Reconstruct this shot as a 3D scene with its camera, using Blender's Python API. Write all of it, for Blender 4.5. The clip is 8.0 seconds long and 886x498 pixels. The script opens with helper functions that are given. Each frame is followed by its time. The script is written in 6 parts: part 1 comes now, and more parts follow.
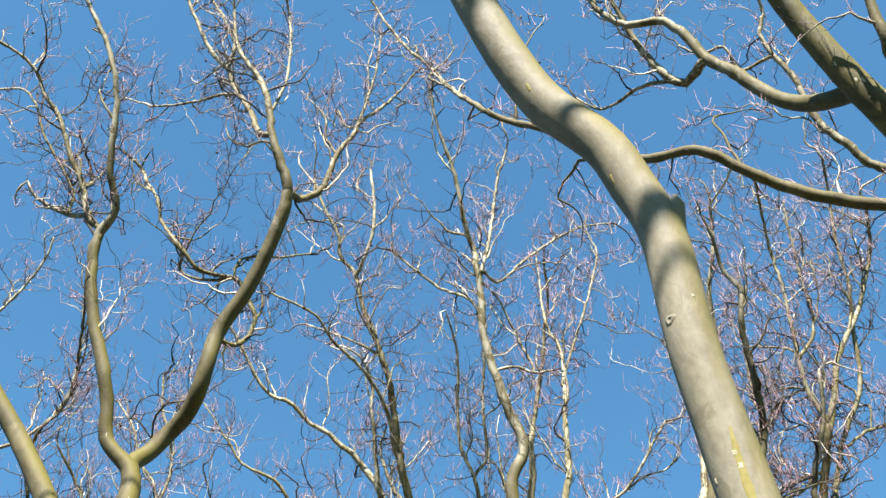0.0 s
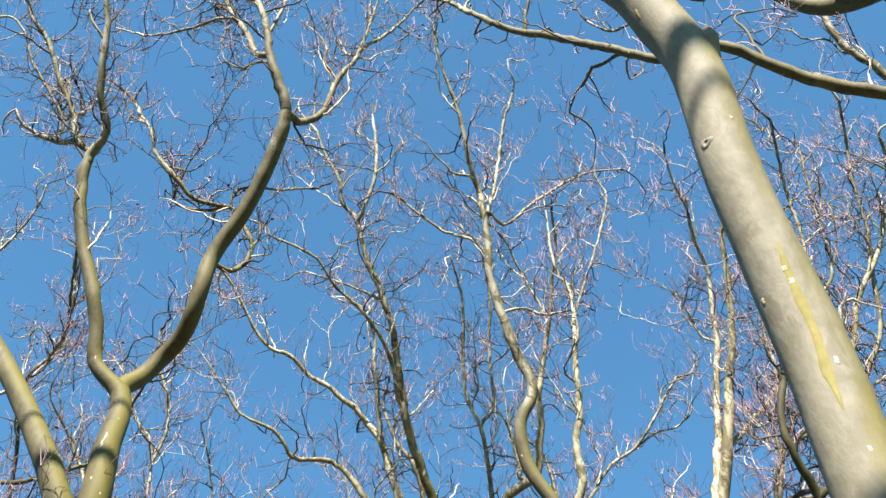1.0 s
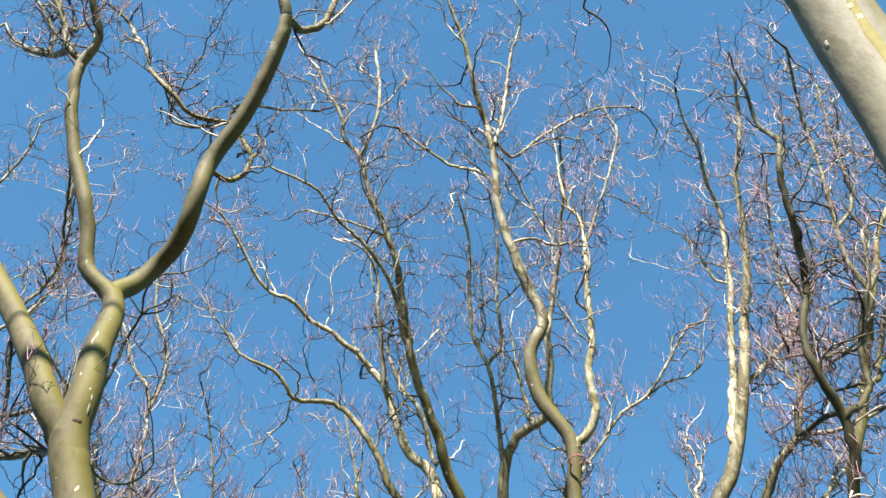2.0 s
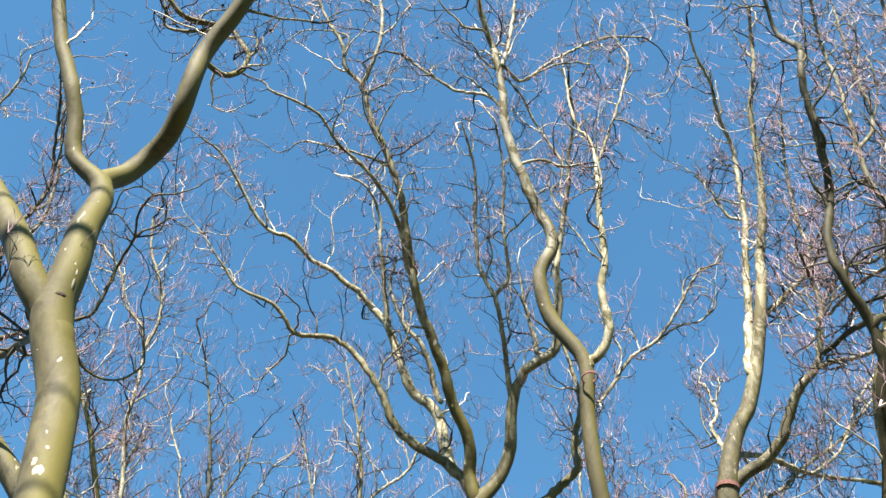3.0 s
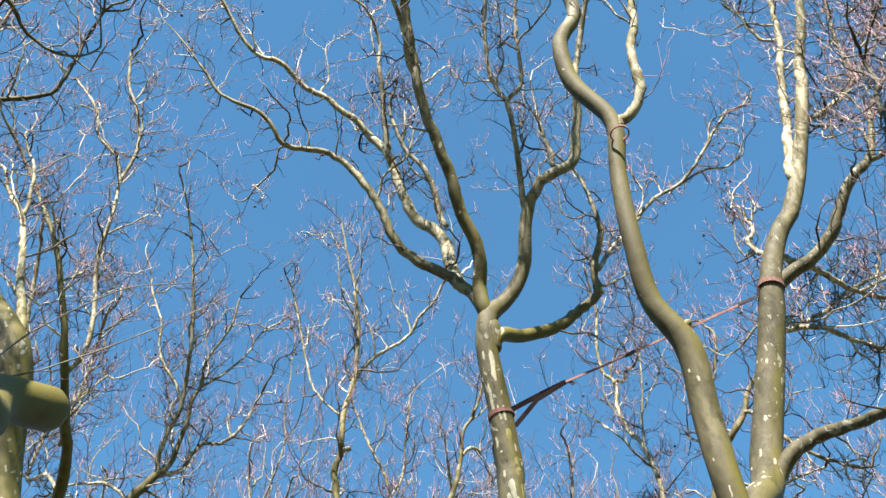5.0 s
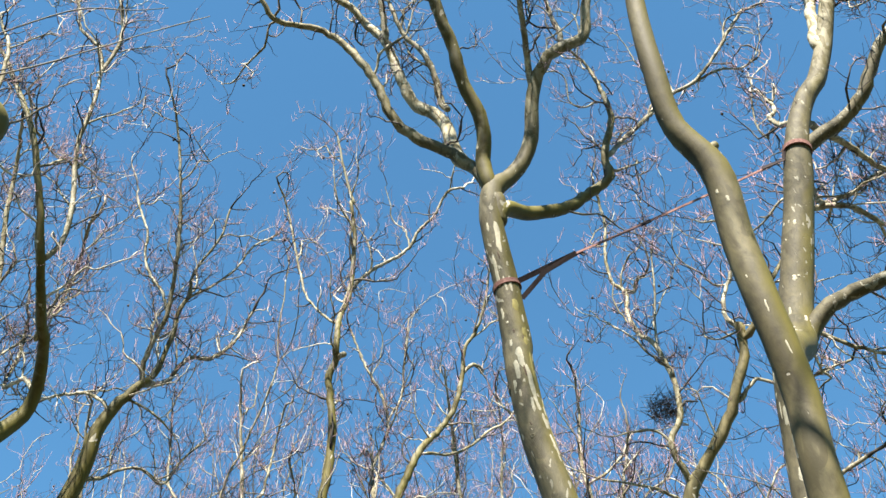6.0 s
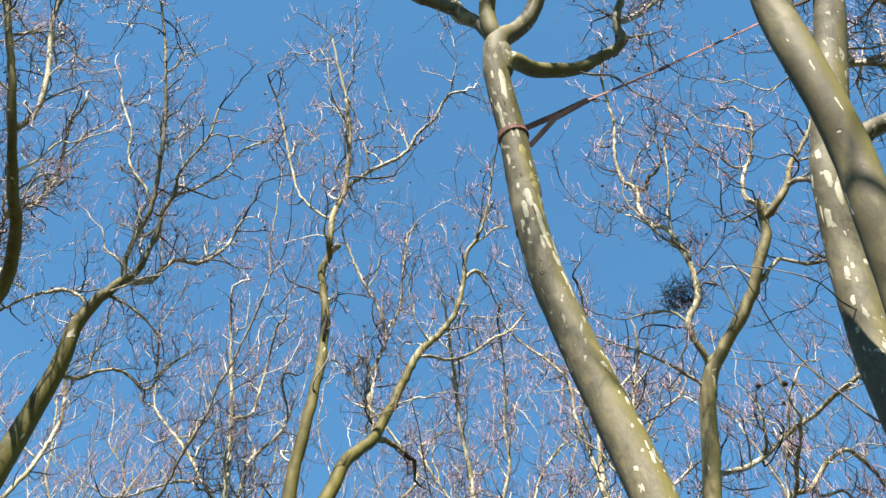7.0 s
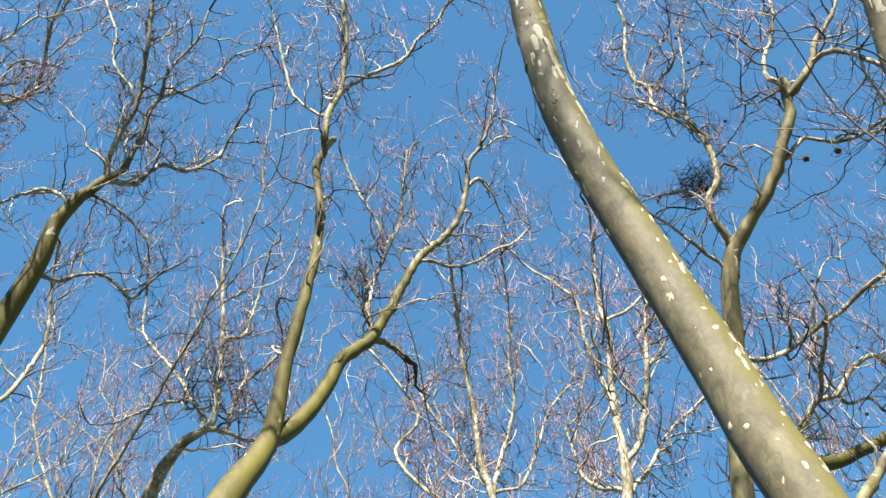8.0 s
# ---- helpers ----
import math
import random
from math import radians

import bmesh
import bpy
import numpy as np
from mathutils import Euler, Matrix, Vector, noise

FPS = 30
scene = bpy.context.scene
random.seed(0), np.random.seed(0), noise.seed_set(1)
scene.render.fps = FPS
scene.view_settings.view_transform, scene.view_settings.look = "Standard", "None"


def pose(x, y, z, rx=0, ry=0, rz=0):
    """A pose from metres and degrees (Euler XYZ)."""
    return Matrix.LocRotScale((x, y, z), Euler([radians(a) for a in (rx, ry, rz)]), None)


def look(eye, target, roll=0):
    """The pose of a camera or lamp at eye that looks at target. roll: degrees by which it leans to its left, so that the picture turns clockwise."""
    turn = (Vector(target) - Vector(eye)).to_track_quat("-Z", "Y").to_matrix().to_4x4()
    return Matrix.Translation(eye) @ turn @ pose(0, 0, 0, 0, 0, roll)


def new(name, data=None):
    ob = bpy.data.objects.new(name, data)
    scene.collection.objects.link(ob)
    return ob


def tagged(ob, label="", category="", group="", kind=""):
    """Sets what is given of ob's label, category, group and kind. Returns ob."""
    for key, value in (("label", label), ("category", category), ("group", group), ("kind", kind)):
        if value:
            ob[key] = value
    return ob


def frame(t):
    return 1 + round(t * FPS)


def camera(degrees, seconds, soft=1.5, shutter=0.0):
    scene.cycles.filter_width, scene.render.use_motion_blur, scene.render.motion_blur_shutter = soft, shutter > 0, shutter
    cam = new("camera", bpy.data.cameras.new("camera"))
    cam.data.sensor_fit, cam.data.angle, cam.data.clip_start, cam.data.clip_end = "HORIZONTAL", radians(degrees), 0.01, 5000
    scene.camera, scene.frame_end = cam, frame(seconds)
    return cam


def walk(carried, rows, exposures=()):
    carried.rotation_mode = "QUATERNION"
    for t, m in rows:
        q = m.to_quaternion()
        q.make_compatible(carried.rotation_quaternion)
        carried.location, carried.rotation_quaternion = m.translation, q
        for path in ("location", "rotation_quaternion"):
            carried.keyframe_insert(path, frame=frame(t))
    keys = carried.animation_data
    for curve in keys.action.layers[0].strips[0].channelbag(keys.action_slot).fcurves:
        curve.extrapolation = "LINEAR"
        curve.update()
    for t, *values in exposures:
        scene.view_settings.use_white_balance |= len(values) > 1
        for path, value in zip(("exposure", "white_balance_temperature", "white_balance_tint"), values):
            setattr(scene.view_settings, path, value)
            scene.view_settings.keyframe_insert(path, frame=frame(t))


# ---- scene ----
# the camera flies level under the crowns, gimbal tilted up
cam = camera(46.0, 8.0, soft=1.5)
METRES, EYE, TILT = 8.0, 6.0, 60.0
ROWS = [
    (0.0, 0.0000, 0.0000, 0.0000, -0.000, 0.000, -0.00),
    (0.5, -0.0025, 0.0274, -0.0413, 0.051, -0.038, 0.07),
    (1.0, -0.0044, 0.0538, -0.0851, 0.101, -0.057, 0.11),
    (1.5, -0.0079, 0.0784, -0.1316, 0.120, -0.095, 0.17),
    (3.0, -0.0198, 0.1571, -0.2821, 0.146, -0.013, 0.28),
    (3.5, -0.0220, 0.1875, -0.3357, 0.101, -0.019, 0.28),
    (4.0, -0.0256, 0.2228, -0.3971, 0.051, -0.019, 0.28),
    (5.5, -0.0341, 0.3409, -0.6017, -0.013, 0.019, 0.27),
    (6.0, -0.0348, 0.3810, -0.6731, -0.032, 0.057, 0.26),
    (6.5, -0.0357, 0.4229, -0.7458, -0.076, 0.076, 0.28),
    (7.0, -0.0367, 0.4628, -0.8171, -0.070, 0.140, 0.24),
    (7.5, -0.0384, 0.5013, -0.8807, -0.070, 0.076, 0.30),
    (8.0, -0.0386, 0.5366, -0.9390, -0.025, 0.025, 0.40),
]
walk(cam, [(t, pose(0, 0, EYE, TILT) @ pose(METRES * x, METRES * y, METRES * z, 90 + pitch, roll, yaw)) for t, x, y, z, yaw, pitch, roll in ROWS])

# ---- world, sun ----
SUN_TURN, SUN_UP = -8.0, 37.0   # degrees: clockwise from straight behind the flight's start; height
world = bpy.data.worlds.new("sky")
scene.world = world
world.use_nodes = True
wn, wl = world.node_tree.nodes, world.node_tree.links
wn.clear()
sky = wn.new("ShaderNodeTexSky")
sky.sky_type, sky.sun_disc = "NISHITA", False
to_sun = Vector((math.sin(radians(180 - SUN_TURN)) * math.cos(radians(SUN_UP)), math.cos(radians(180 - SUN_TURN)) * math.cos(radians(SUN_UP)), math.sin(radians(SUN_UP))))
sky.sun_elevation = radians(SUN_UP)
sky.sun_rotation = math.atan2(to_sun.x, to_sun.y)
sky.altitude, sky.air_density, sky.dust_density, sky.ozone_density = 100, 1.14, 0.05, 2.0
back = wn.new("ShaderNodeBackground")
back.inputs["Strength"].default_value = 0.05
wout = wn.new("ShaderNodeOutputWorld")
tone = wn.new("ShaderNodeMix")
tone.data_type, tone.blend_type = "RGBA", "MULTIPLY"
tone.inputs[0].default_value = 1.0
tone.inputs[7].default_value = (0.58, 0.985, 1.06, 1)   # clean, cold winter air
wl.new(sky.outputs[0], tone.inputs[6])
wl.new(tone.outputs[2], back.inputs["Color"])
wl.new(back.outputs[0], wout.inputs["Surface"])
sun = new("sun", bpy.data.lights.new("sun", "SUN"))
sun.data.energy, sun.data.angle, sun.data.color = 5.0, radians(0.53), (1.0, 0.93, 0.82)
sun.matrix_world = look((0, 0, 40), Vector((0, 0, 40)) - to_sun)
scene.view_settings.exposure = 2.41


# ---- materials ----
def material(name, rough=0.8):
    m = bpy.data.materials.new(name)
    m.use_nodes = True
    n = m.node_tree.nodes
    b = n["Principled BSDF"]
    b.inputs["Roughness"].default_value = rough
    b.inputs["Specular IOR Level"].default_value = 0.25
    return m, n, m.node_tree.links, b


def noise_tex(n, l, scale, detail=4.0, rough=0.55, stretch=None, warp=0.0):
    g = n.new("ShaderNodeNewGeometry")
    t = n.new("ShaderNodeTexNoise")
    t.inputs["Scale"].default_value, t.inputs["Detail"].default_value = scale, detail
    t.inputs["Roughness"].default_value, t.inputs["Distortion"].default_value = rough, warp
    if stretch:
        v = n.new("ShaderNodeVectorMath")
        v.operation = "MULTIPLY"
        v.inputs[1].default_value = stretch
        l.new(g.outputs["Position"], v.inputs[0])
        l.new(v.outputs[0], t.inputs["Vector"])
    else:
        l.new(g.outputs["Position"], t.inputs["Vector"])
    return t.outputs["Fac"]


def ramp(n, l, fac, *stops):
    r = n.new("ShaderNodeValToRGB")
    e = r.color_ramp.elements
    while len(e) < len(stops):
        e.new(0.5)
    for el, (at, col) in zip(e, stops):
        el.position, el.color = at, (*col, 1) if len(col) == 3 else col
    l.new(fac, r.inputs["Fac"])
    return r.outputs["Color"]


def mix(n, l, fac, a, b, how="MIX"):
    x = n.new("ShaderNodeMix")
    x.data_type, x.blend_type = "RGBA", how
    for sock, v in ((x.inputs[0], fac), (x.inputs[6], a), (x.inputs[7], b)):
        if isinstance(v, (int, float)):
            sock.default_value = v
        elif isinstance(v, tuple):
            sock.default_value = (*v, 1)
        else:
            l.new(v, sock)
    return x.outputs[2]


def maths(n, l, op, a, b=0.0):
    x = n.new("ShaderNodeMath")
    x.operation, x.use_clamp = op, False
    for sock, v in zip(x.inputs, (a, b)):
        if isinstance(v, (int, float)):
            sock.default_value = v
        else:
            l.new(v, sock)
    return x.outputs[0]


def bump(n, l, b, height, strength, distance):
    k = n.new("ShaderNodeBump")
    k.inputs["Strength"].default_value, k.inputs["Distance"].default_value = strength, distance
    l.new(height, k.inputs["Height"])
    l.new(k.outputs[0], b.inputs["Normal"])


def bark(name, base, old, algae, flakes, green, scale=1.0, cream=(0.66, 0.62, 0.47), young=0.0, pale_from=13.0, mottle=1.0, fresh_cols=((0.46, 0.435, 0.365), (0.145, 0.118, 0.06))):
    """Plane bark: smooth pale base, olive older plates, algae on the weather side, fresh cream flakes."""
    m, n, l, b = material(name, 0.72)
    big = noise_tex(n, l, 2.3 * scale, 5, 0.6, (1, 1, 0.45), 0.6)
    fine = noise_tex(n, l, 34 * scale, 5, 0.65, (1, 1, 0.5))
    col = mix(n, l, ramp(n, l, big, (0.36, (0, 0, 0)), (0.66, (1, 1, 1))), base, old)
    mid = noise_tex(n, l, 9.0 * scale, 4, 0.6, (1, 1, 0.55), 0.8)
    col = mix(n, l, mottle, col, ramp(n, l, mid, (0.30, (0.52, 0.49, 0.40)), (0.5, (1, 1, 1)), (0.72, (1.34, 1.32, 1.24))), "MULTIPLY")
    col = mix(n, l, 0.6, col, ramp(n, l, fine, (0.25, (0.62, 0.6, 0.56)), (0.75, (1.12, 1.1, 1.05))), "MULTIPLY")
    blot = noise_tex(n, l, 6.5 * scale, 3, 0.6, (1, 1, 0.42), 1.2)
    col = mix(n, l, maths(n, l, "MULTIPLY", ramp(n, l, blot, (0.55, (0, 0, 0)), (0.59, (1, 1, 1))), 0.75), col, old)
    # younger wood, high in the crown, is paler
    h = n.new("ShaderNodeSeparateXYZ")
    gp = n.new("ShaderNodeNewGeometry")
    l.new(gp.outputs["Position"], h.inputs[0])
    up = maths(n, l, "ADD", maths(n, l, "DIVIDE", maths(n, l, "SUBTRACT", h.outputs["Z"], pale_from), 2.2), maths(n, l, "MULTIPLY", maths(n, l, "SUBTRACT", big, 0.5), 3.0))
    fresh = maths(n, l, "MULTIPLY", ramp(n, l, up, (0.1, (0, 0, 0)), (0.8, (1, 1, 1))), young)
    col = mix(n, l, fresh, col, mix(n, l, ramp(n, l, blot, (0.49, (0, 0, 0)), (0.54, (1, 1, 1))), *fresh_cols))
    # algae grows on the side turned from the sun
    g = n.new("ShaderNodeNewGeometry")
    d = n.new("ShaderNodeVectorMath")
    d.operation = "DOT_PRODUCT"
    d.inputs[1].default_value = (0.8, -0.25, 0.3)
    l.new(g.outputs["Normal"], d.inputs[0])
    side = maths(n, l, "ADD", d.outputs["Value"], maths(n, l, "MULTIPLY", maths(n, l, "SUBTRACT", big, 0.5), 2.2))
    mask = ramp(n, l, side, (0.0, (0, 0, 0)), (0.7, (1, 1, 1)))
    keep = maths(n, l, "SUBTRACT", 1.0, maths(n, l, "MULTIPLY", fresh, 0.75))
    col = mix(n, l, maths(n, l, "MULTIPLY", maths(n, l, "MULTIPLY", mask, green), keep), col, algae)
    # flakes: irregular cells where bark has just peeled
    patch = noise_tex(n, l, 13.0 * scale, 2.5, 0.5, (1, 1, 0.38), 0.35)
    where = noise_tex(n, l, 1.7 * scale, 2, 0.5)
    sel = maths(n, l, "ADD", patch, maths(n, l, "MULTIPLY", maths(n, l, "SUBTRACT", where, 0.5), 0.35))
    cut = ramp(n, l, sel, (0.70 - flakes, (0, 0, 0)), (0.712 - flakes, (1, 1, 1)))
    col = mix(n, l, cut, col, cream)
    l.new(col, b.inputs["Base Color"])
    h = maths(n, l, "ADD", maths(n, l, "MULTIPLY", fine, 0.35), maths(n, l, "MULTIPLY", cut, -0.5))
    bump(n, l, b, h, 0.75, 0.008)
    return m


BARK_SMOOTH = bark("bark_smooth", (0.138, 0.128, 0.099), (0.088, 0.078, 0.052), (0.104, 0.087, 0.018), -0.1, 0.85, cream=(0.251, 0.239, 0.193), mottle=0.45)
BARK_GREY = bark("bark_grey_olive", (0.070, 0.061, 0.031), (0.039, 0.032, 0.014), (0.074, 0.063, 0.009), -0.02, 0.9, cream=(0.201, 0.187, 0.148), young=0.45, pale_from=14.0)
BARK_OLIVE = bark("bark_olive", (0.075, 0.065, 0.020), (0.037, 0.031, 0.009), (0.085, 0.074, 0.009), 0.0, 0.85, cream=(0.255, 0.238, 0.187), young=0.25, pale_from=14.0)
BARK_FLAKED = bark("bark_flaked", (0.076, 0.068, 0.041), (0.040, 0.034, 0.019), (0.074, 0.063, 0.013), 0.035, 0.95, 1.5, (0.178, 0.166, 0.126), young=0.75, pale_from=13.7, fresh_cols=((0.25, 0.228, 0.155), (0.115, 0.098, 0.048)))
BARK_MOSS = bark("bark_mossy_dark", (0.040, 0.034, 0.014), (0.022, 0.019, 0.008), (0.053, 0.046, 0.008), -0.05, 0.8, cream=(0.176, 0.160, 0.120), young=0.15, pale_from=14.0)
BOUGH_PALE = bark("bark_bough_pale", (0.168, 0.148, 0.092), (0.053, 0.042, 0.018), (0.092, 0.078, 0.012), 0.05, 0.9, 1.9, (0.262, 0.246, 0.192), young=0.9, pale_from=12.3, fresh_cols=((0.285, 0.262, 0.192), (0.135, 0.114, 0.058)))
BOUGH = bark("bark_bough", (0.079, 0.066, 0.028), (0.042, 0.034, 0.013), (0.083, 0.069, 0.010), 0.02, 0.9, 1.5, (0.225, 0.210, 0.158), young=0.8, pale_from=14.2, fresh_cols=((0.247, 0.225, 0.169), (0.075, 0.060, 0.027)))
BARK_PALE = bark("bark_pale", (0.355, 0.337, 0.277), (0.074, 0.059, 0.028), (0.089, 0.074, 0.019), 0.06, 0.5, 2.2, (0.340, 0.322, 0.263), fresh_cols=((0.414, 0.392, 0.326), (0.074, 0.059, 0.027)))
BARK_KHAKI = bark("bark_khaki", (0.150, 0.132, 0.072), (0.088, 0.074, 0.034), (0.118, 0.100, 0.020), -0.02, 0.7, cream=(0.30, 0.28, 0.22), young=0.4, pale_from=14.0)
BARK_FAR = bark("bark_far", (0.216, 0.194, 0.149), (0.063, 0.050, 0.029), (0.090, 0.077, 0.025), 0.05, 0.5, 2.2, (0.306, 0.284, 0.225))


def twig_material(name, *cols, grain=5.0):
    """Thin wood: each piece takes one of the colours, with grain along it."""
    m, n, l, b = material(name, 0.7)
    own = n.new("ShaderNodeNewGeometry").outputs["Random Per Island"]
    f = noise_tex(n, l, grain, 3)
    at = maths(n, l, "ADD", own, maths(n, l, "MULTIPLY", maths(n, l, "SUBTRACT", f, 0.5), 0.6))
    l.new(ramp(n, l, at, *[(0.1 + 0.8 * i / (len(cols) - 1), c) for i, c in enumerate(cols)]), b.inputs["Base Color"])
    return m


BRANCHLET = twig_material("branchlet_bark", (0.018, 0.014, 0.011), (0.042, 0.033, 0.025), (0.11, 0.092, 0.07), (0.37, 0.335, 0.275), grain=9.0)
TWIG = twig_material("twig_bark", (0.015, 0.01, 0.011), (0.03, 0.02, 0.023), (0.080, 0.048, 0.052), (0.22, 0.148, 0.157))
SHOOT = twig_material("shoot_bark", (0.035, 0.022, 0.026), (0.135, 0.075, 0.086), (0.34, 0.222, 0.245))
CREAM, _n, _l, _b = material("fresh_cream_bark", 0.7)
_l.new(ramp(_n, _l, noise_tex(_n, _l, 40, 3), (0.3, (0.19, 0.175, 0.126)), (0.7, (0.265, 0.246, 0.186))), _b.inputs["Base Color"])
STRIP, _n, _l, _b = material("olive_bark_strip", 0.8)
_l.new(ramp(_n, _l, noise_tex(_n, _l, 25, 4), (0.3, (0.11, 0.094, 0.024)), (0.7, (0.15, 0.13, 0.043))), _b.inputs["Base Color"])
BALL, _n, _l, _b = material("seed_ball_fuzz", 0.95)
_l.new(ramp(_n, _l, noise_tex(_n, _l, 160, 2), (0.3, (0.03, 0.02, 0.015)), (0.7, (0.07, 0.05, 0.033))), _b.inputs["Base Color"])


# ---- builders ----
def spline(ctrl, radii, step):
    """A smooth run through control points, with radii; returns points and radii."""
    c = [Vector(p) for p in ctrl]
    c = [c[0] * 2 - c[1]] + c + [c[-1] * 2 - c[-2]]
    pts, rad = [], []
    for i in range(1, len(c) - 2):
        a, p, q, d = c[i - 1], c[i], c[i + 1], c[i + 2]
        la, lb, ld = max((p - a).length, 1e-4), max((q - p).length, 1e-4), max((d - q).length, 1e-4)
        m1 = ((p - a) / la * lb + (q - p)) * 0.5
        m2 = ((d - q) / ld * lb + (q - p)) * 0.5
        k = max(2, int(math.ceil(lb / step)))
        for j in range(k):
            t = j / k
            pts.append(p * (2 * t**3 - 3 * t**2 + 1) + m1 * (t**3 - 2 * t**2 + t) + q * (3 * t**2 - 2 * t**3) + m2 * (t**3 - t**2))
            rad.append(radii[i - 1] * (1 - t) + radii[i] * t)
    pts.append(c[-2])
    rad.append(radii[-1])
    return pts, rad


def bulge(p, o, r, rough):
    """The uneven radius of a stem at p, on the side o."""
    w = p + o * r
    return r * (1 + rough * noise.noise(w * (0.35 / r)) + rough * 0.5 * noise.noise(w * (1.1 / r)))


class Wood:
    """Collects tubes into one mesh."""

    def __init__(self):
        self.v, self.f = [], []

    def tube(self, pts, rad, sides, rough=0.0, cap=True):
        n = len(pts)
        up = (pts[1] - pts[0]).normalized()
        side = up.orthogonal().normalized()
        at = len(self.v)
        for i, (p, r) in enumerate(zip(pts, rad)):
            d = (pts[min(i + 1, n - 1)] - pts[max(i - 1, 0)]).normalized()
            side = (side - d * side.dot(d)).normalized()
            other = d.cross(side)
            for k in range(sides):
                a = 2 * math.pi * k / sides
                o = side * math.cos(a) + other * math.sin(a)
                rr = r
                if rough:
                    rr = bulge(p, o, r, rough)
                q = p + o * rr
                self.v.append((q.x, q.y, q.z))
        for i in range(n - 1):
            b = at + i * sides
            for k in range(sides):
                k2 = (k + 1) % sides
                self.f.append((b + k, b + k2, b + sides + k2, b + sides + k))
        if cap:
            self.f.append(tuple(at + (n - 1) * sides + k for k in range(sides)))

    def mesh(self, name, mat, smooth=True):
        me = bpy.data.meshes.new(name)
        me.from_pydata(self.v, [], self.f)
        me.materials.append(mat)
        if smooth:
            me.polygons.foreach_set("use_smooth", [True] * len(me.polygons))
        me.update()
        return me


def part(name, me, parent, label="", kind=""):
    ob = new(name, me)
    ob.parent = parent
    ob.matrix_parent_inverse = parent.matrix_world.inverted()
    return tagged(ob, label, kind=kind)


UP = Vector((0, 0, 1))


class Tree:
    """One plane tree: trunk and limbs from control points, then branchlets, twigs and seed balls grown on them."""

    def __init__(self, name, label, base, mat, seed, density=1.0, balls=0.05, group="plane trees", limb_mat=None, coarse=1.4, lift=0.12, lead=1.0):
        self.ob = tagged(new(name), label, "tree", group)
        self.ob.location = base
        bpy.context.view_layer.update()
        self.mat, self.limb_mat, self.rng = mat, limb_mat or mat, random.Random(seed)
        self.density, self.balls, self.coarse, self.lift, self.lead = density, balls, coarse, lift, lead * 2.3 / density
        self.branch, self.twig, self.shoot, self.hung = Wood(), Wood(), Wood(), []

    def limb(self, pts, r0, r1, name="limb", bare=False, knots=(), mat=None, leaders=True):
        """A tapered limb through pts; knots: (share of the length, factor) swellings."""
        length = [0.0]
        for a, b in zip(pts, pts[1:]):
            length.append(length[-1] + (Vector(b) - Vector(a)).length)
        total = length[-1]
        radii = list(r0) if isinstance(r0, (list, tuple)) else [r0 + (r1 - r0) * s / total for s in length]
        if name == "limb":
            radii = [r * (0.8 + 0.16 * min(1.0, max(0.0, (r - 0.05) / 0.06))) for r in radii]
            radii[0] = min(radii[0], 0.88 * radii[1])
        else:
            radii = [r * (0.84 + 0.13 * min(1.0, max(0.0, (r - 0.04) / 0.05))) for r in radii]
        r0, r1 = radii[0], radii[-1]
        big = max(radii)
        p, r = spline(pts, radii, max(0.075 if big < 0.02 else 0.058, min(0.125, 0.9 * (r0 + r1))))
        n = len(p)
        for at, grow in knots:
            for i in range(n):
                r[i] *= 1 + (grow - 1) * math.exp(-((i / (n - 1) - at) * total / (2.2 * r0)) ** 2)
        if name == "limb" and r0 < 0.03:  # collar where it leaves its parent
            for i in range(n):
                r[i] *= 1 + 0.22 * math.exp(-(i / (n - 1) * total / (2.0 * r0)) ** 2)
        if name != "stub":  # thin wood is crooked and knuckled
            for i in range(2, n):
                if r[i] > 0.06:
                    continue
                w = (0.75 if r[i] < 0.022 else 0.45) * r[i]
                p[i] = p[i] + noise.noise_vector(p[i] / (7 * r[i] + 0.06)) * w
                r[i] *= 1 + (0.36 if r[i] < 0.022 else 0.16) * noise.noise(p[i] / (4 * r[i] + 0.03) + Vector((7, 3, 1)))
        body = p, r
        # rounded ends
        d0, d1 = (p[0] - p[1]).normalized(), (p[-1] - p[-2]).normalized()
        a, z = r[0], r[-1]
        p = [p[0] + d0 * a * h for h in (0.62, 0.55, 0.36)] + p + [p[-1] + d1 * z * h for h in (0.36, 0.55, 0.62)]
        r = [a * 0.12, a * 0.5, a * 0.84] + r + [z * 0.84, z * 0.5, z * 0.12]
        wood = Wood()
        wood.tube(p, r, 20 if big > 0.09 else 12 if big > 0.045 else 7 if big > 0.02 else 6, 0.04 if big > 0.07 else 0.08)
        if name == "stub" and z < 0.08:  # torn, uneven end
            k = len(wood.v) // len(p)
            for j in range(len(wood.v) - 4 * k, len(wood.v)):
                q = Vector(wood.v[j])
                wood.v[j] = tuple(q + d1 * z * 1.1 * noise.noise(q * (1.3 / z)))
        m = mat or (self.mat if name in ("trunk", "stub") or big > 0.075 else BOUGH_PALE if big > 0.042 and self.limb_mat == BARK_PALE else self.limb_mat)
        piece = part(name, wood.mesh(name, m), self.ob)
        if name == "trunk":
            self.stem = piece
        if not bare:
            self.dress(*body, leaders)
        return body

    def aside(self, d, forward, lift):
        """A way out from a run that goes along d."""
        g = self.rng
        out = d.orthogonal().normalized()
        out.rotate(Matrix.Rotation(g.uniform(0, 2 * math.pi), 3, d))
        return (d * g.uniform(*forward) + out + UP * g.uniform(*lift)).normalized()

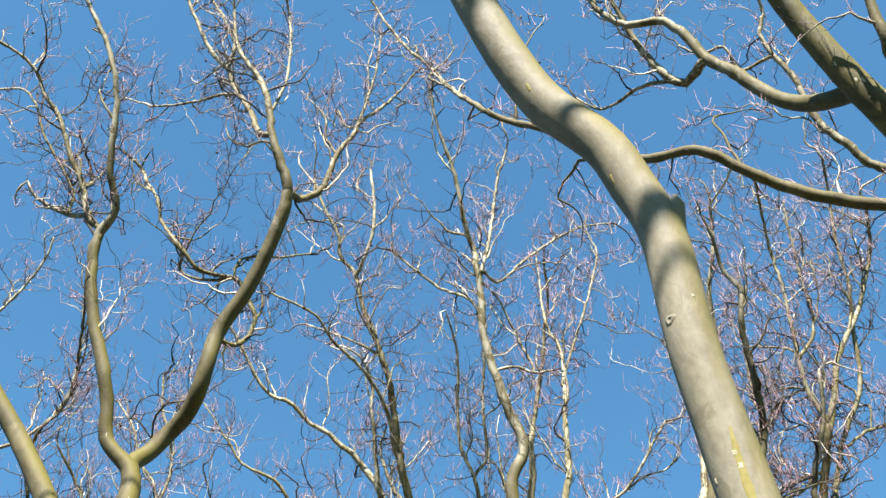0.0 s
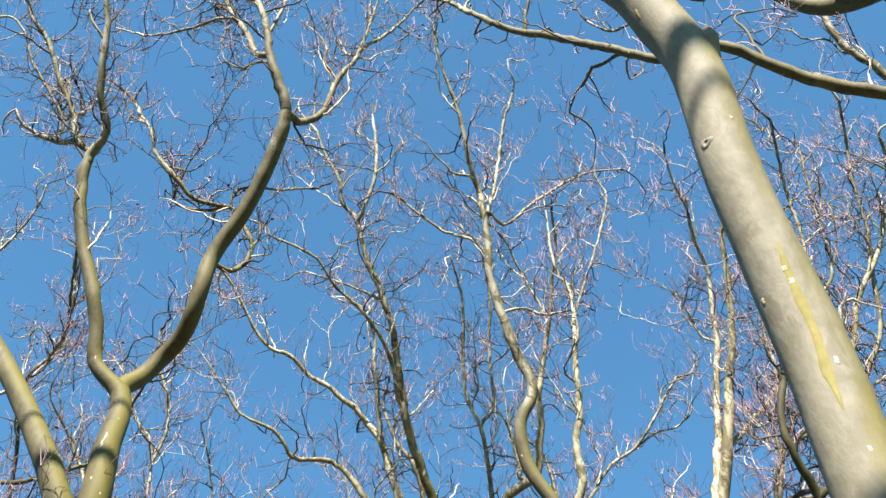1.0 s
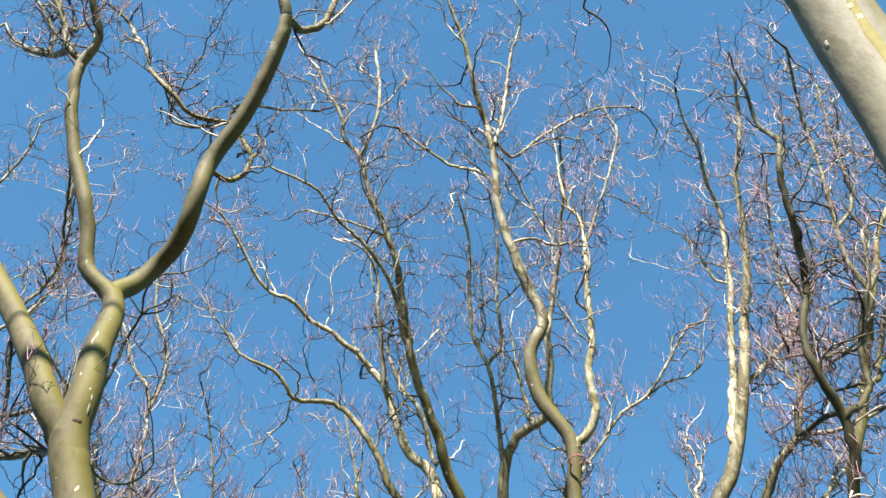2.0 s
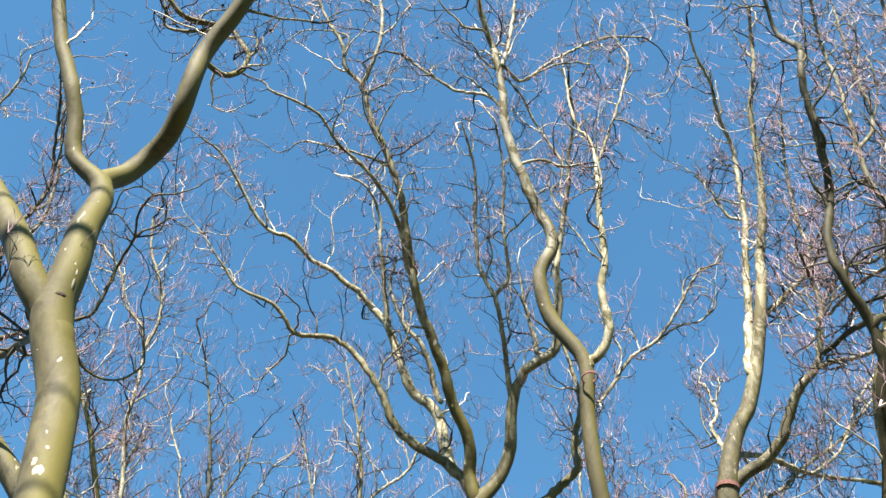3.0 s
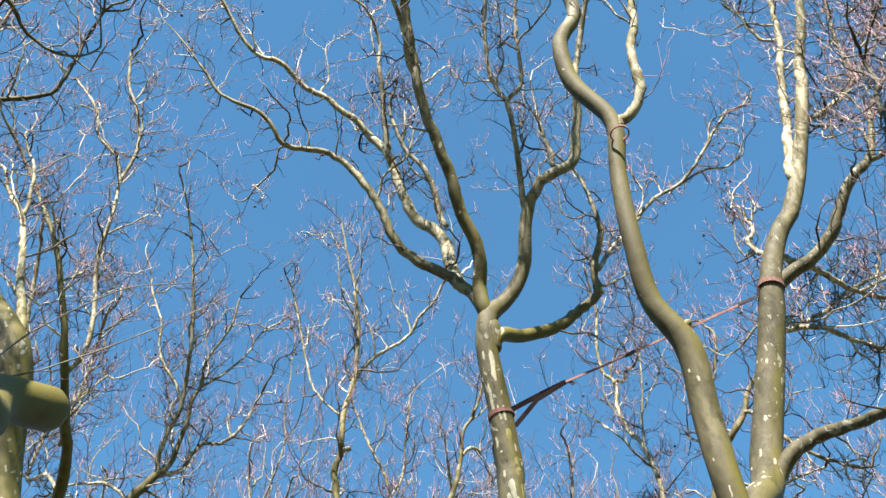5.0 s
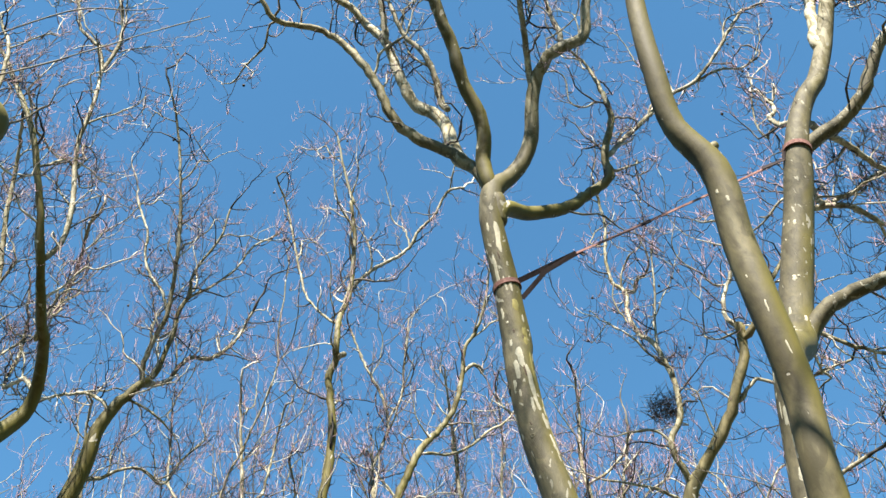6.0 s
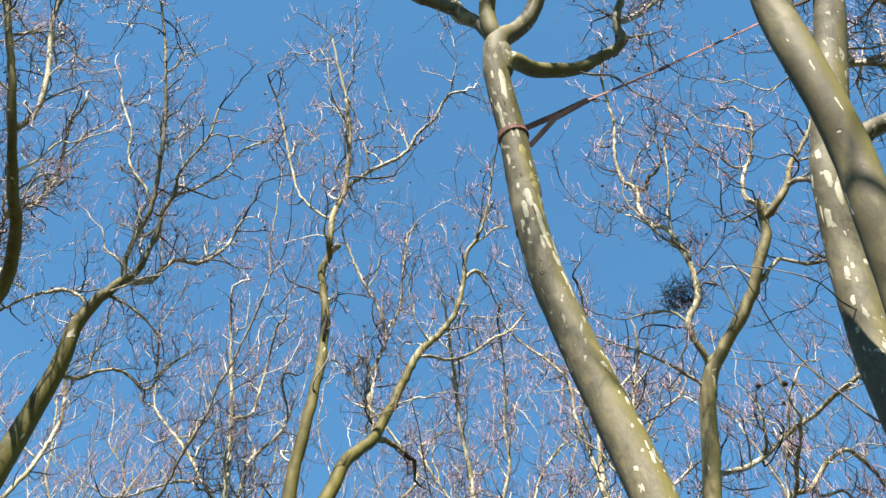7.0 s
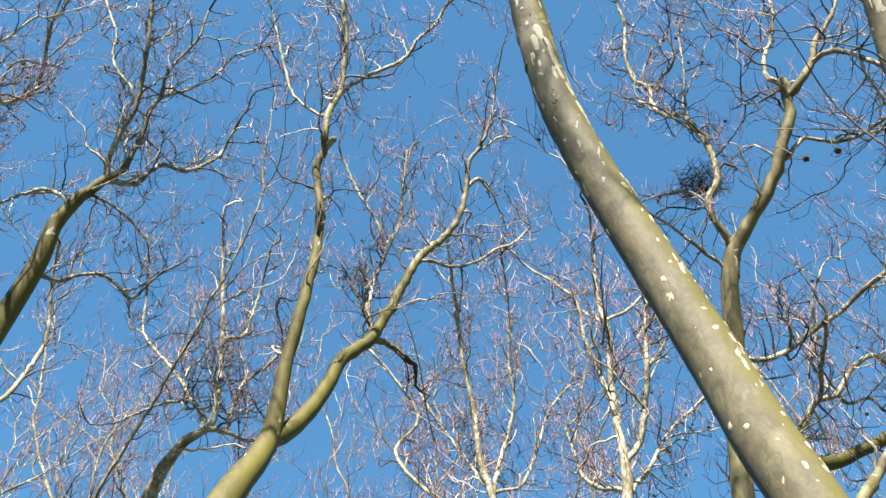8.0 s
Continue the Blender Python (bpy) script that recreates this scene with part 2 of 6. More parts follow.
    def dress(self, p, r, leaders):
        """Crooked spurs and twigs along a limb, thicker set towards its tip, and a leader at the end."""
        g = self.rng
        full = self.density / 2.3
        run = far = lead = 0.0
        for i in range(1, len(p)):
            step = (p[i] - p[i - 1]).length
            run, far, lead = run + step, far + step, lead + step
            rr = r[i]
            if rr > 0.055:
                continue
            d = (p[i] - p[i - 1]).normalized()
            if leaders and self.lead and 0.015 < rr < 0.04 and lead > g.uniform(0.5, 1.5) * self.lead:
                lead = 0.0
                self.leader(p[i], self.aside(d, (0.5, 1.1), (0.3, 1.0)), g.uniform(0.6, 1.6), min(0.62 * rr, g.uniform(0.011, 0.019)))
            elif far > g.uniform(0.5, 1.5) * (0.26 + 24.0 * max(0.0, rr - 0.028)) / full:
                far = 0.0
                long = g.uniform(0.35, 0.95) * min(1.2, max(0.55, rr / 0.025))
                self.spur(p[i], self.aside(d, (0.1, 0.8), (-0.1, 0.5)), long, min(rr * 0.6, 0.0055 + 0.0075 * long))
            elif rr < 0.05 and run > g.uniform(0.6, 1.4) * (0.11 + 3.0 * max(0.0, rr - 0.018)) / full:
                run = 0.0
                long = g.choice((0.12, 0.2, 0.34, 0.5)) * g.uniform(0.75, 1.25)
                self.sprout(p[i], self.aside(d, (0.3, 0.9), (0.0, 0.7)), long, min(rr * 0.55, 0.0042 + 0.005 * long), 2)
        d = (p[-1] - p[-2]).normalized()
        if r[-1] < 0.045:
            self.spur(p[-1], d, g.uniform(0.7, 1.1), r[-1])

    def leader(self, start, way, long, r0):
        """A young pale limb, bowing out and then rising."""
        g = self.rng
        n = max(5, int(long / 0.11))
        p, d = start.copy(), way.copy()
        pts = [tuple(p)]
        for i in range(n):
            k = 0.62 if g.random() < 0.25 else 0.22
            d = (d + Vector((g.gauss(0, k), g.gauss(0, k), g.gauss(0, k))) + UP * 0.17).normalized()
            p = p + d * (long / n)
            pts.append(tuple(p))
        self.limb(pts, r0 / 0.8, 0.0055, leaders=False)

    def spur(self, start, way, long, r0):
        """A gnarled side branch: kinked, knuckled and set with twigs."""
        g = self.rng
        step = 0.06 * self.coarse
        n = max(4, int(long / step))
        p, d = start.copy(), way.copy()
        pts, rad = [p.copy()], [r0 * 1.2]
        for i in range(n):
            k = 0.75 if g.random() < 0.25 else 0.27
            d = (d + Vector((g.gauss(0, k), g.gauss(0, k), g.gauss(0, k))) + UP * self.lift).normalized()
            p = p + d * step * g.uniform(0.7, 1.3)
            pts.append(p.copy())
            rr = r0 + (0.0042 - r0) * ((i + 1) / n) ** 0.85
            rad.append(rr * g.choice((0.86, 1.0, 1.0, 1.22)))
            if i and g.random() < 0.62:
                self.sprout(p, self.aside(d, (0.4, 1.0), (0.1, 0.7)), long * g.uniform(0.16, 0.5), max(0.0032, rr * 0.58), 1 if g.random() < 0.4 else 2)
            if g.random() < 0.24:
                self.tuft(p, 2, 0.2)
        self.branch.tube(pts, rad, 5, 0.0, False)
        self.tuft(p, 3, 0.26)

    def tuft(self, p, count, long):
        """A little brush of pale upright shoots."""
        g = self.rng
        for _ in range(count):
            way = Vector((g.gauss(0, 0.35), g.gauss(0, 0.35), 1)).normalized()
            self.sprout(p, way, long * g.uniform(0.45, 1.1), 0.0029, 3)

    def sprout(self, start, way, long, r0, level):
        g = self.rng
        step = (0.062, 0.055, 0.07)[level - 1] * self.coarse
        n = 2 if level == 3 else max(3, int(long / step))
        p, d = start.copy(), way.copy()
        pts, rad = [p.copy()], [r0]
        tip = 0.0021
        turn = 1
        k = (0.42, 0.38, 0.2)[level - 1]
        for i in range(n):
            d = (d + Vector((g.gauss(0, k), g.gauss(0, k), g.gauss(0, k))) + UP * (self.lift + 0.02, 2 * self.lift, 0.3)[level - 1]).normalized()
            p = p + d * (long / n) * g.uniform(0.75, 1.25)
            pts.append(p.copy())
            rr = r0 + (tip - r0) * ((i + 1) / n) ** 0.8
            rad.append(rr)
            if level < 3 and i > 0 and g.random() < (0.66 if level == 1 else 0.36):
                turn = -turn
                out = d.orthogonal().normalized() * turn
                out.rotate(Matrix.Rotation(g.uniform(-1.2, 1.2), 3, d))
                w = (d * 0.7 + out * 0.8 + UP * 0.6).normalized()
                self.sprout(p, w, max(0.14, long * g.uniform(0.3, 0.65)) if level == 1 else max(0.1, long * g.uniform(0.35, 0.75)), max(tip, rr * 0.66), level + 1)
        (self.shoot if level == 3 else self.twig).tube(pts, rad, 3, 0.0, False)
        if level == 1:
            self.tuft(p, 2, 0.2)
        if level > 1 and g.random() < self.balls:
            drop = g.uniform(0.05, 0.1)
            self.hung.append(p - UP * drop)
            self.twig.tube([p, p - UP * drop * 0.5 + Vector((0.006, 0, 0)), p - UP * drop], [0.0018] * 3, 3, 0.0, False)

    def close(self):
        if self.branch.v:
            part("branchlet", self.branch.mesh("branchlet", BRANCHLET), self.ob, "thin knotty grey-brown branchlets", "stuff")
        if self.twig.v:
            part("twig", self.twig.mesh("twig", TWIG), self.ob, "fine dark brown leafless twigs", "stuff")
        if self.shoot.v:
            part("shoot", self.shoot.mesh("shoot", SHOOT), self.ob, "pale pinkish upright young shoots", "stuff")
        for p in self.hung:
            ball = part("seed_ball", BALL_MESH, self.ob)
            ball.matrix_parent_inverse = Matrix()
            ball.location = p - self.ob.location
        return self.ob


def share_index(p, at):
    """The place, as a fractional index, at so many metres along the run."""
    run = [0.0]
    for a, b in zip(p, p[1:]):
        run.append(run[-1] + (b - a).length)
    want = min(max(at, 0.0), run[-1] * 0.999)
    for i in range(len(p) - 1):
        if run[i + 1] >= want:
            return i + (want - run[i]) / max(run[i + 1] - run[i], 1e-6)
    return len(p) - 1.001


def on_stem(path, at, turn):
    """Index, outward way and side way on a stem: at is the metres along it, turn the degrees to the right of the side that faces the path's start."""
    p, r = path
    i = min(len(p) - 2, max(1, round(share_index(p, at))))
    d = (p[i + 1] - p[i - 1]).normalized()
    ref = Vector((0, -1, 0))
    ref = (ref - d * ref.dot(d)).normalized()
    side = d.cross(ref)
    a = radians(turn)
    return i, d, ref * math.cos(a) + side * math.sin(a)


def flake(tree, path, at0, at1, turn0, turn1, wide, mat, rough, name="bark_flake", proud=0.0012, label=""):
    """A ragged plate of bark lying on the stem, from at0 to at1 metres along; wide: degrees round the stem."""
    p, r = path
    i0, i1 = share_index(p, at0), share_index(p, at1)
    n = max(6, int(abs(i1 - i0) * 3))
    m = 5
    v, f = [], []
    for j in range(n + 1):
        t = j / n
        x = i0 + (i1 - i0) * t
        k, u = int(x), x - int(x)
        k = min(k, len(p) - 2)
        c, rr = p[k].lerp(p[k + 1], u), r[k] * (1 - u) + r[k + 1] * u
        d = (p[k + 1] - p[k]).normalized()
        ref = Vector((0, -1, 0))
        ref = (ref - d * ref.dot(d)).normalized()
        side = d.cross(ref)
        half = wide * 0.5 * min(1.0, 4.5 * min(t, 1 - t) + 0.12) * (1 + 0.35 * noise.noise(Vector((t * 6, at0 * 4, turn0))))
        mid = turn0 + (turn1 - turn0) * t + 0.25 * wide * noise.noise(Vector((t * 4 + 9, at0 * 2.4, turn1)))
        for q in range(m + 1):
            a = radians(mid - half + 2 * half * q / m)
            o = ref * math.cos(a) + side * math.sin(a)
            edge = proud if 0 < q < m and 0 < j < n else -0.003
            w = c + o * (bulge(c, o, rr, rough) + edge)
            v.append((w.x, w.y, w.z))
    for j in range(n):
        for q in range(m):
            b = j * (m + 1) + q
            f.append((b, b + 1, b + m + 2, b + m + 1))
    me = bpy.data.meshes.new(name)
    me.from_pydata(v, [], f)
    me.materials.append(mat)
    me.polygons.foreach_set("use_smooth", [True] * len(me.polygons))
    return part(name, me, tree.stem, label)


def knot(tree, path, at, turn, size, mat, rough):
    """A healed branch scar: a raised lip round a dark sunken heart."""
    p, r = path
    i, d, o = on_stem(path, at, turn)
    side = d.cross(o)
    c = p[i] + o * (bulge(p[i], o, r[i], rough) - 0.1 * size)
    bm = bmesh.new()
    rings = []
    for rad, h in ((1.7, -0.15), (1.35, 0.1), (1.0, 0.26), (0.75, 0.28), (0.5, 0.16), (0.25, 0.04)):
        rings.append([bm.verts.new(c + (side * math.cos(a) + d * math.sin(a) * 0.95) * size * rad * (1 + 0.12 * math.sin(3 * a + 1)) + o * size * h) for a in [2 * math.pi * k / 18 for k in range(18)]])
    for a, b in zip(rings, rings[1:]):
        for k in range(18):
            bm.faces.new((a[k], a[(k + 1) % 18], b[(k + 1) % 18], b[k])).smooth = True
    bm.faces.new(rings[-1])
    bmesh.ops.recalc_face_normals(bm, faces=bm.faces)
    me = bpy.data.meshes.new("knot")
    bm.to_mesh(me)
    bm.free()
    me.materials.append(mat)
    return part("knot", me, tree.stem, "healed branch scar with raised lip")


def seed_ball_mesh():
    bm = bmesh.new()
    bmesh.ops.create_icosphere(bm, subdivisions=1, radius=0.0150)
    for i, v in enumerate(bm.verts):
        v.co *= 1.0 + (0.13 if i % 2 else -0.04)
    me = bpy.data.meshes.new("seed_ball")
    bm.to_mesh(me)
    bm.free()
    me.materials.append(BALL)
    return me


BALL_MESH = seed_ball_mesh()


def wild_tree(base, height, seed, label, mat, density=1.0, lean=0.0, spread=1.0, thick=0.0085):
    """A whole leafless tree grown from a seed: trunk, crooked leaders, rising side limbs, twigs."""
    t = Tree("plane_tree", label, base, mat, seed, density, 0.004, limb_mat=BARK_FAR, coarse=1.7, lift=0.26, lead=0)
    g = t.rng

    def run(p, d, long, bend, lift):
        pts = [p]
        n = max(3, int(long / 0.3))
        for _ in range(n):
            d = (d + Vector((g.gauss(0, bend), g.gauss(0, bend), g.gauss(0, bend) + lift))).normalized()
            p = p + d * (long / n)
            pts.append(p)
        return pts, d

    b = Vector(base)
    r = thick * height
    stem, d = run(b - UP * 0.15, Vector((lean, 0, 1)).normalized(), height * 0.5, 0.05, 0.05)
    t.limb(stem, r * 1.4, r, "trunk", bare=True)
    for k in range(4):
        a = k * 1.6 + seed + g.uniform(-0.4, 0.4)
        out = Vector((math.cos(a), math.sin(a), 0))
        r1 = r * g.uniform(0.42, 0.6)
        lead, _ = run(stem[-1 - (k > 1)], (d + out * g.uniform(0.25, 0.6) * spread).normalized(), height * g.uniform(0.36, 0.48), 0.17, 0.1)
        t.limb(lead, r1, 0.009)
        for q in range(6):
            i = int(len(lead) * g.uniform(0.25, 0.85))
            side = (lead[i] - lead[i - 1]).normalized()
            arm, _ = run(lead[i], t.aside(side, (0.4, 0.9), (0.1, 0.5)), height * g.uniform(0.05, 0.11), 0.3, 0.22)
            t.limb(arm, r1 * g.uniform(0.34, 0.5) * (1 - 0.5 * i / len(lead)), 0.006)
    return t.close()


# ---- ground ----
GROUND, gn, gl, gb = material("leaf_litter_grass", 0.95)
g1 = noise_tex(gn, gl, 0.35, 5)
g2 = noise_tex(gn, gl, 9.0, 6, 0.7)
gcol = mix(gn, gl, ramp(gn, gl, g1, (0.4, (0, 0, 0)), (0.6, (1, 1, 1))), (0.045, 0.06, 0.02), (0.09, 0.065, 0.04))
gl.new(mix(gn, gl, 0.7, gcol, ramp(gn, gl, g2, (0.3, (0.5, 0.5, 0.5)), (0.7, (1.3, 1.3, 1.3))), "MULTIPLY"), gb.inputs["Base Color"])
bump(gn, gl, gb, g2, 0.8, 0.05)
bm = bmesh.new()
bmesh.ops.create_grid(bm, x_segments=120, y_segments=120, size=1500)
for v in bm.verts:
    far = max(abs(v.co.x), abs(v.co.y))
    v.co.z = 0.6 * noise.noise(v.co * 0.013) * min(1.0, max(0.0, far - 30) / 60)
me = bpy.data.meshes.new("ground")
bm.to_mesh(me)
bm.free()
me.materials.append(GROUND)
tagged(new("ground", me), "winter park grass strewn with brown leaf litter", "ground", kind="structure")

# ---- far ring of bare woods, never in view, added to block low sky light ----
FARWOOD = twig_material("far_wood", (0.04, 0.03, 0.022), (0.07, 0.055, 0.04), (0.11, 0.09, 0.07))
rng = random.Random(5)
woods = Wood()
for k in range(160):
    a = rng.uniform(0, 2 * math.pi)
    far = 34 + 40 * rng.random() ** 1.3
    foot = Vector((far * math.cos(a), 8 + far * math.sin(a), -0.3))
    high = rng.uniform(17, 23)
    lean = Vector((rng.gauss(0, 0.6), rng.gauss(0, 0.6), high * 0.55))
    woods.tube([foot, foot + lean * 0.5, foot + lean], [0.3, 0.22, 0.15], 5, 0, False)
    for _ in range(22):
        p = foot + lean * rng.uniform(0.25, 1.0)
        d = Vector((rng.gauss(0, 1), rng.gauss(0, 1), rng.uniform(0.3, 1.6))).normalized()
        q = p + d * rng.uniform(1.5, 3.5)
        e = q + (d + UP * 0.7 + Vector((rng.gauss(0, 0.5), rng.gauss(0, 0.5), 0))).normalized() * rng.uniform(1.5, 4.5)
        w = rng.uniform(0.12, 0.3)
        woods.tube([p, q, e], [w, w * 0.8, 0.03], 3, 0, False)
tagged(new("sky_block_woods", woods.mesh("sky_block_woods", FARWOOD)), "unseen ring of bare winter woods added to block low sky light", "woods", kind="stuff")

# ---- trees ----
# the smooth pale trunk flown past first
tree_a = Tree("plane_tree", "tall smooth pale grey plane trunk with one broken stub", (1.31, 3.08, 0.0), BARK_SMOOTH, 11, 1.0, 0.0, limb_mat=BARK_PALE)
tree_a_stem = tree_a.limb([(1.31, 3.08, -0.15), (1.25, 3.04, 3.99), (1.16, 2.88, 7.98), (1.13, 2.73, 8.78), (1.03, 2.5, 9.49), (0.99, 2.3, 10.2), (0.91, 2.24, 10.48), (0.82, 2.17, 10.74), (0.53, 2.1, 11.21), (0.38, 2.0, 11.53), (0.02, 1.62, 12.5), (-0.16, 1.35, 13.05)], [0.1667, 0.1322, 0.115, 0.1146, 0.1092, 0.1116, 0.1164, 0.118, 0.119, 0.1222, 0.1219, 0.1211], 0, "trunk", bare=True)
tree_a.limb([(1.02, 2.42, 9.72), (1.02, 2.36, 9.98), (1.06, 2.24, 10.27)], [0.088, 0.082, 0.062], 0, "stub", bare=True)
tree_a.close()
# long level limbs reaching in over the path
tree_r = Tree("plane_tree", "leafless plane tree with long olive crooked limbs", (3.63, 6.26, 0.0), BARK_OLIVE, 12, 1.5, 0.006, limb_mat=BOUGH)
tree_r.limb([(3.63, 6.26, -0.15), (3.5, 6.14, 4.64), (3.43, 5.66, 9.29), (3.58, 4.69, 10.4), (3.73, 4.02, 11.51), (3.75, 3.56, 12.32), (3.59, 3.28, 12.84), (3.31, 3.02, 13.27), (3.15, 2.89, 13.57), (2.72, 2.44, 14.43), (2.52, 2.18, 14.58)], [0.2228, 0.1767, 0.1537, 0.1498, 0.1468, 0.1414, 0.1336, 0.124, 0.1177, 0.0999, 0.0938], 0, "trunk", bare=True)
tree_r.limb([(3.71, 4.09, 11.39), (3.73, 4.02, 11.51), (3.44, 3.47, 12.01), (3.21, 3.33, 12.27), (2.82, 3.35, 12.47), (2.43, 3.34, 12.69), (2.17, 3.28, 12.86), (1.89, 3.24, 13.07), (1.56, 3.43, 13.34), (1.25, 3.46, 13.65), (0.86, 3.53, 14.12), (0.48, 3.59, 14.53), (0.39, 3.58, 14.64), (0.03, 3.66, 15.51), (-0.18, 3.65, 16.09), (-0.37, 3.6, 16.39), (-0.56, 3.5, 16.74), (-0.76, 3.36, 17.17), (-0.89, 3.12, 17.31)], [0.0863, 0.0664, 0.0612, 0.0588, 0.056, 0.0531, 0.051, 0.0488, 0.0458, 0.0429, 0.039, 0.0354, 0.0344, 0.0284, 0.0244, 0.0221, 0.0194, 0.0162, 0.0143], 0, "limb")
tree_r.limb([(3.25, 2.97, 13.38), (3.22, 2.95, 13.49), (3.06, 3.16, 13.84), (2.96, 3.26, 14.04), (2.83, 3.3, 14.24), (2.71, 3.29, 14.48), (2.57, 3.26, 14.75), (2.39, 3.24, 15.05), (2.22, 3.11, 15.46), (2.05, 3.09, 15.69), (1.84, 3.18, 15.85), (1.7, 3.19, 15.98), (1.41, 3.02, 16.45), (1.24, 2.8, 16.58)], [0.1081, 0.0896, 0.0831, 0.0793, 0.0758, 0.0716, 0.0671, 0.0617, 0.0548, 0.0505, 0.0463, 0.0433, 0.0345, 0.0299], 0, "limb")
tree_r.limb([(2.43, 3.24, 14.99), (2.39, 3.25, 15.05), (2.26, 3.52, 15.19), (2.15, 3.52, 15.28), (1.67, 3.05, 16.26), (1.56, 2.86, 16.37)], [0.0599, 0.0582, 0.0525, 0.0501, 0.0295, 0.0251], 0, "limb")
tree_r.limb([(2.27, 3.52, 15.17), (2.21, 3.51, 15.19), (2.02, 3.6, 15.4), (1.85, 3.74, 15.56), (1.71, 3.93, 15.68), (1.57, 4.03, 15.8), (1.37, 4.02, 16.06)], [0.0384, 0.0295, 0.0261, 0.0228, 0.0198, 0.0173, 0.0135], 0, "limb")
tree_r.limb([(4.49, 4.37, 14.4), (4.15, 4.24, 14.84), (4.03, 4.23, 14.94), (3.88, 4.13, 15.16), (3.78, 4.1, 15.3), (3.65, 4.0, 15.56), (3.53, 3.75, 16.05), (3.4, 3.65, 16.28), (3.31, 3.5, 16.56), (3.38, 3.34, 16.82), (3.26, 3.08, 16.97)], [0.0624, 0.0554, 0.0535, 0.05, 0.0479, 0.0441, 0.0372, 0.0337, 0.0297, 0.0259, 0.0219], 0, "limb")
tree_r.limb([(3.51, 3.21, 12.97), (3.56, 3.08, 13.1), (3.21, 2.47, 13.32), (3.18, 2.33, 13.56), (3.16, 2.16, 13.85)], [0.1049, 0.0807, 0.0581, 0.0494, 0.039], 0, "limb")
tree_r.limb([(3.42, 3.66, 16.25), (3.4, 3.65, 16.28), (3.09, 3.82, 16.34), (2.95, 3.65, 16.56), (2.75, 3.77, 16.7), (2.56, 3.76, 16.94)], [0.0314, 0.0283, 0.0244, 0.0211, 0.0182, 0.0149], 0, "limb")
tree_r.close()
# forked tree with two sinuous leaders
tree_b = Tree("plane_tree", "leafless olive plane tree forking low into sinuous limbs", (-1.85, 6.11, 0.0), BARK_GREY, 13, 2.5, 0.006, limb_mat=BOUGH)
tree_b_stem = tree_b.limb([(-1.85, 6.11, -0.15), (-1.86, 6.03, 4.36), (-1.95, 6.01, 8.72), (-2.06, 6.09, 9.4), (-2.2, 6.1, 10.16), (-2.27, 6.09, 10.49), (-2.45, 5.93, 11.05), (-2.43, 5.84, 11.37), (-2.47, 5.81, 11.75), (-2.56, 5.81, 12.48), (-2.7, 5.75, 12.6), (-2.8, 5.7, 12.72), (-2.84, 5.51, 13.02), (-2.9, 5.39, 13.17), (-2.94, 5.37, 13.28), (-3.12, 5.13, 13.79), (-3.23, 4.92, 14.21), (-3.24, 4.83, 14.38), (-3.21, 4.75, 14.55), (-3.07, 4.58, 14.69), (-3.14, 4.32, 14.88), (-3.15, 3.81, 15.44), (-3.2, 3.6, 15.66), (-3.31, 3.41, 15.93), (-3.63, 3.05, 16.44), (-3.74, 2.8, 16.58)], [0.1638, 0.1299, 0.113, 0.1193, 0.1201, 0.1208, 0.1271, 0.1093, 0.1024, 0.079, 0.0678, 0.0671, 0.0654, 0.0645, 0.064, 0.0613, 0.0591, 0.0582, 0.0501, 0.0412, 0.039, 0.034, 0.032, 0.0297, 0.0251, 0.0231], 0, "trunk")
tree_b.limb([(-2.32, 6.05, 10.64), (-2.4, 5.98, 10.88), (-2.47, 5.95, 11.03), (-2.6, 5.83, 11.19), (-2.81, 5.77, 11.59), (-3.53, 5.7, 12.73), (-3.87, 5.56, 13.17), (-4.21, 5.36, 13.65)], [0.0985, 0.1196, 0.1052, 0.1034, 0.1, 0.0899, 0.0856, 0.081], 0, "limb", bare=True)
tree_b.limb([(-3.24, 4.83, 14.37), (-3.22, 4.78, 14.48), (-3.21, 4.75, 14.55), (-3.36, 4.71, 14.75), (-3.45, 4.65, 14.93), (-3.55, 4.54, 15.21), (-3.66, 4.43, 15.37), (-3.9, 4.08, 15.82), (-4.05, 3.96, 15.98), (-4.17, 3.8, 16.19), (-4.32, 3.65, 16.28), (-4.49, 3.55, 16.33), (-4.73, 3.45, 16.39)], [0.048, 0.0546, 0.0421, 0.04, 0.0383, 0.0357, 0.0339, 0.0288, 0.0267, 0.0243, 0.0225, 0.0208, 0.0186], 0, "limb")
tree_b.limb([(-3.38, 4.69, 14.8), (-3.39, 4.72, 14.84), (-3.71, 4.91, 15.19), (-3.89, 4.94, 15.35)], [0.0307, 0.0353, 0.0366, 0.0372], 0, "limb")
tree_b.limb([(-3.51, 4.58, 15.11), (-3.53, 4.58, 15.14), (-3.65, 4.78, 15.57), (-3.7, 4.9, 15.87)], [0.0298, 0.0304, 0.0318, 0.0328], 0, "limb")
tree_b.limb([(-3.7, 4.9, 15.17), (-3.73, 4.9, 15.19), (-3.74, 4.81, 15.42), (-3.95, 4.62, 15.75), (-4.2, 4.42, 16.1), (-4.32, 4.24, 16.37), (-4.49, 4.13, 16.56), (-4.82, 4.17, 16.7)], [0.0273, 0.021, 0.0204, 0.0194, 0.0183, 0.0175, 0.0168, 0.016], 0, "limb")
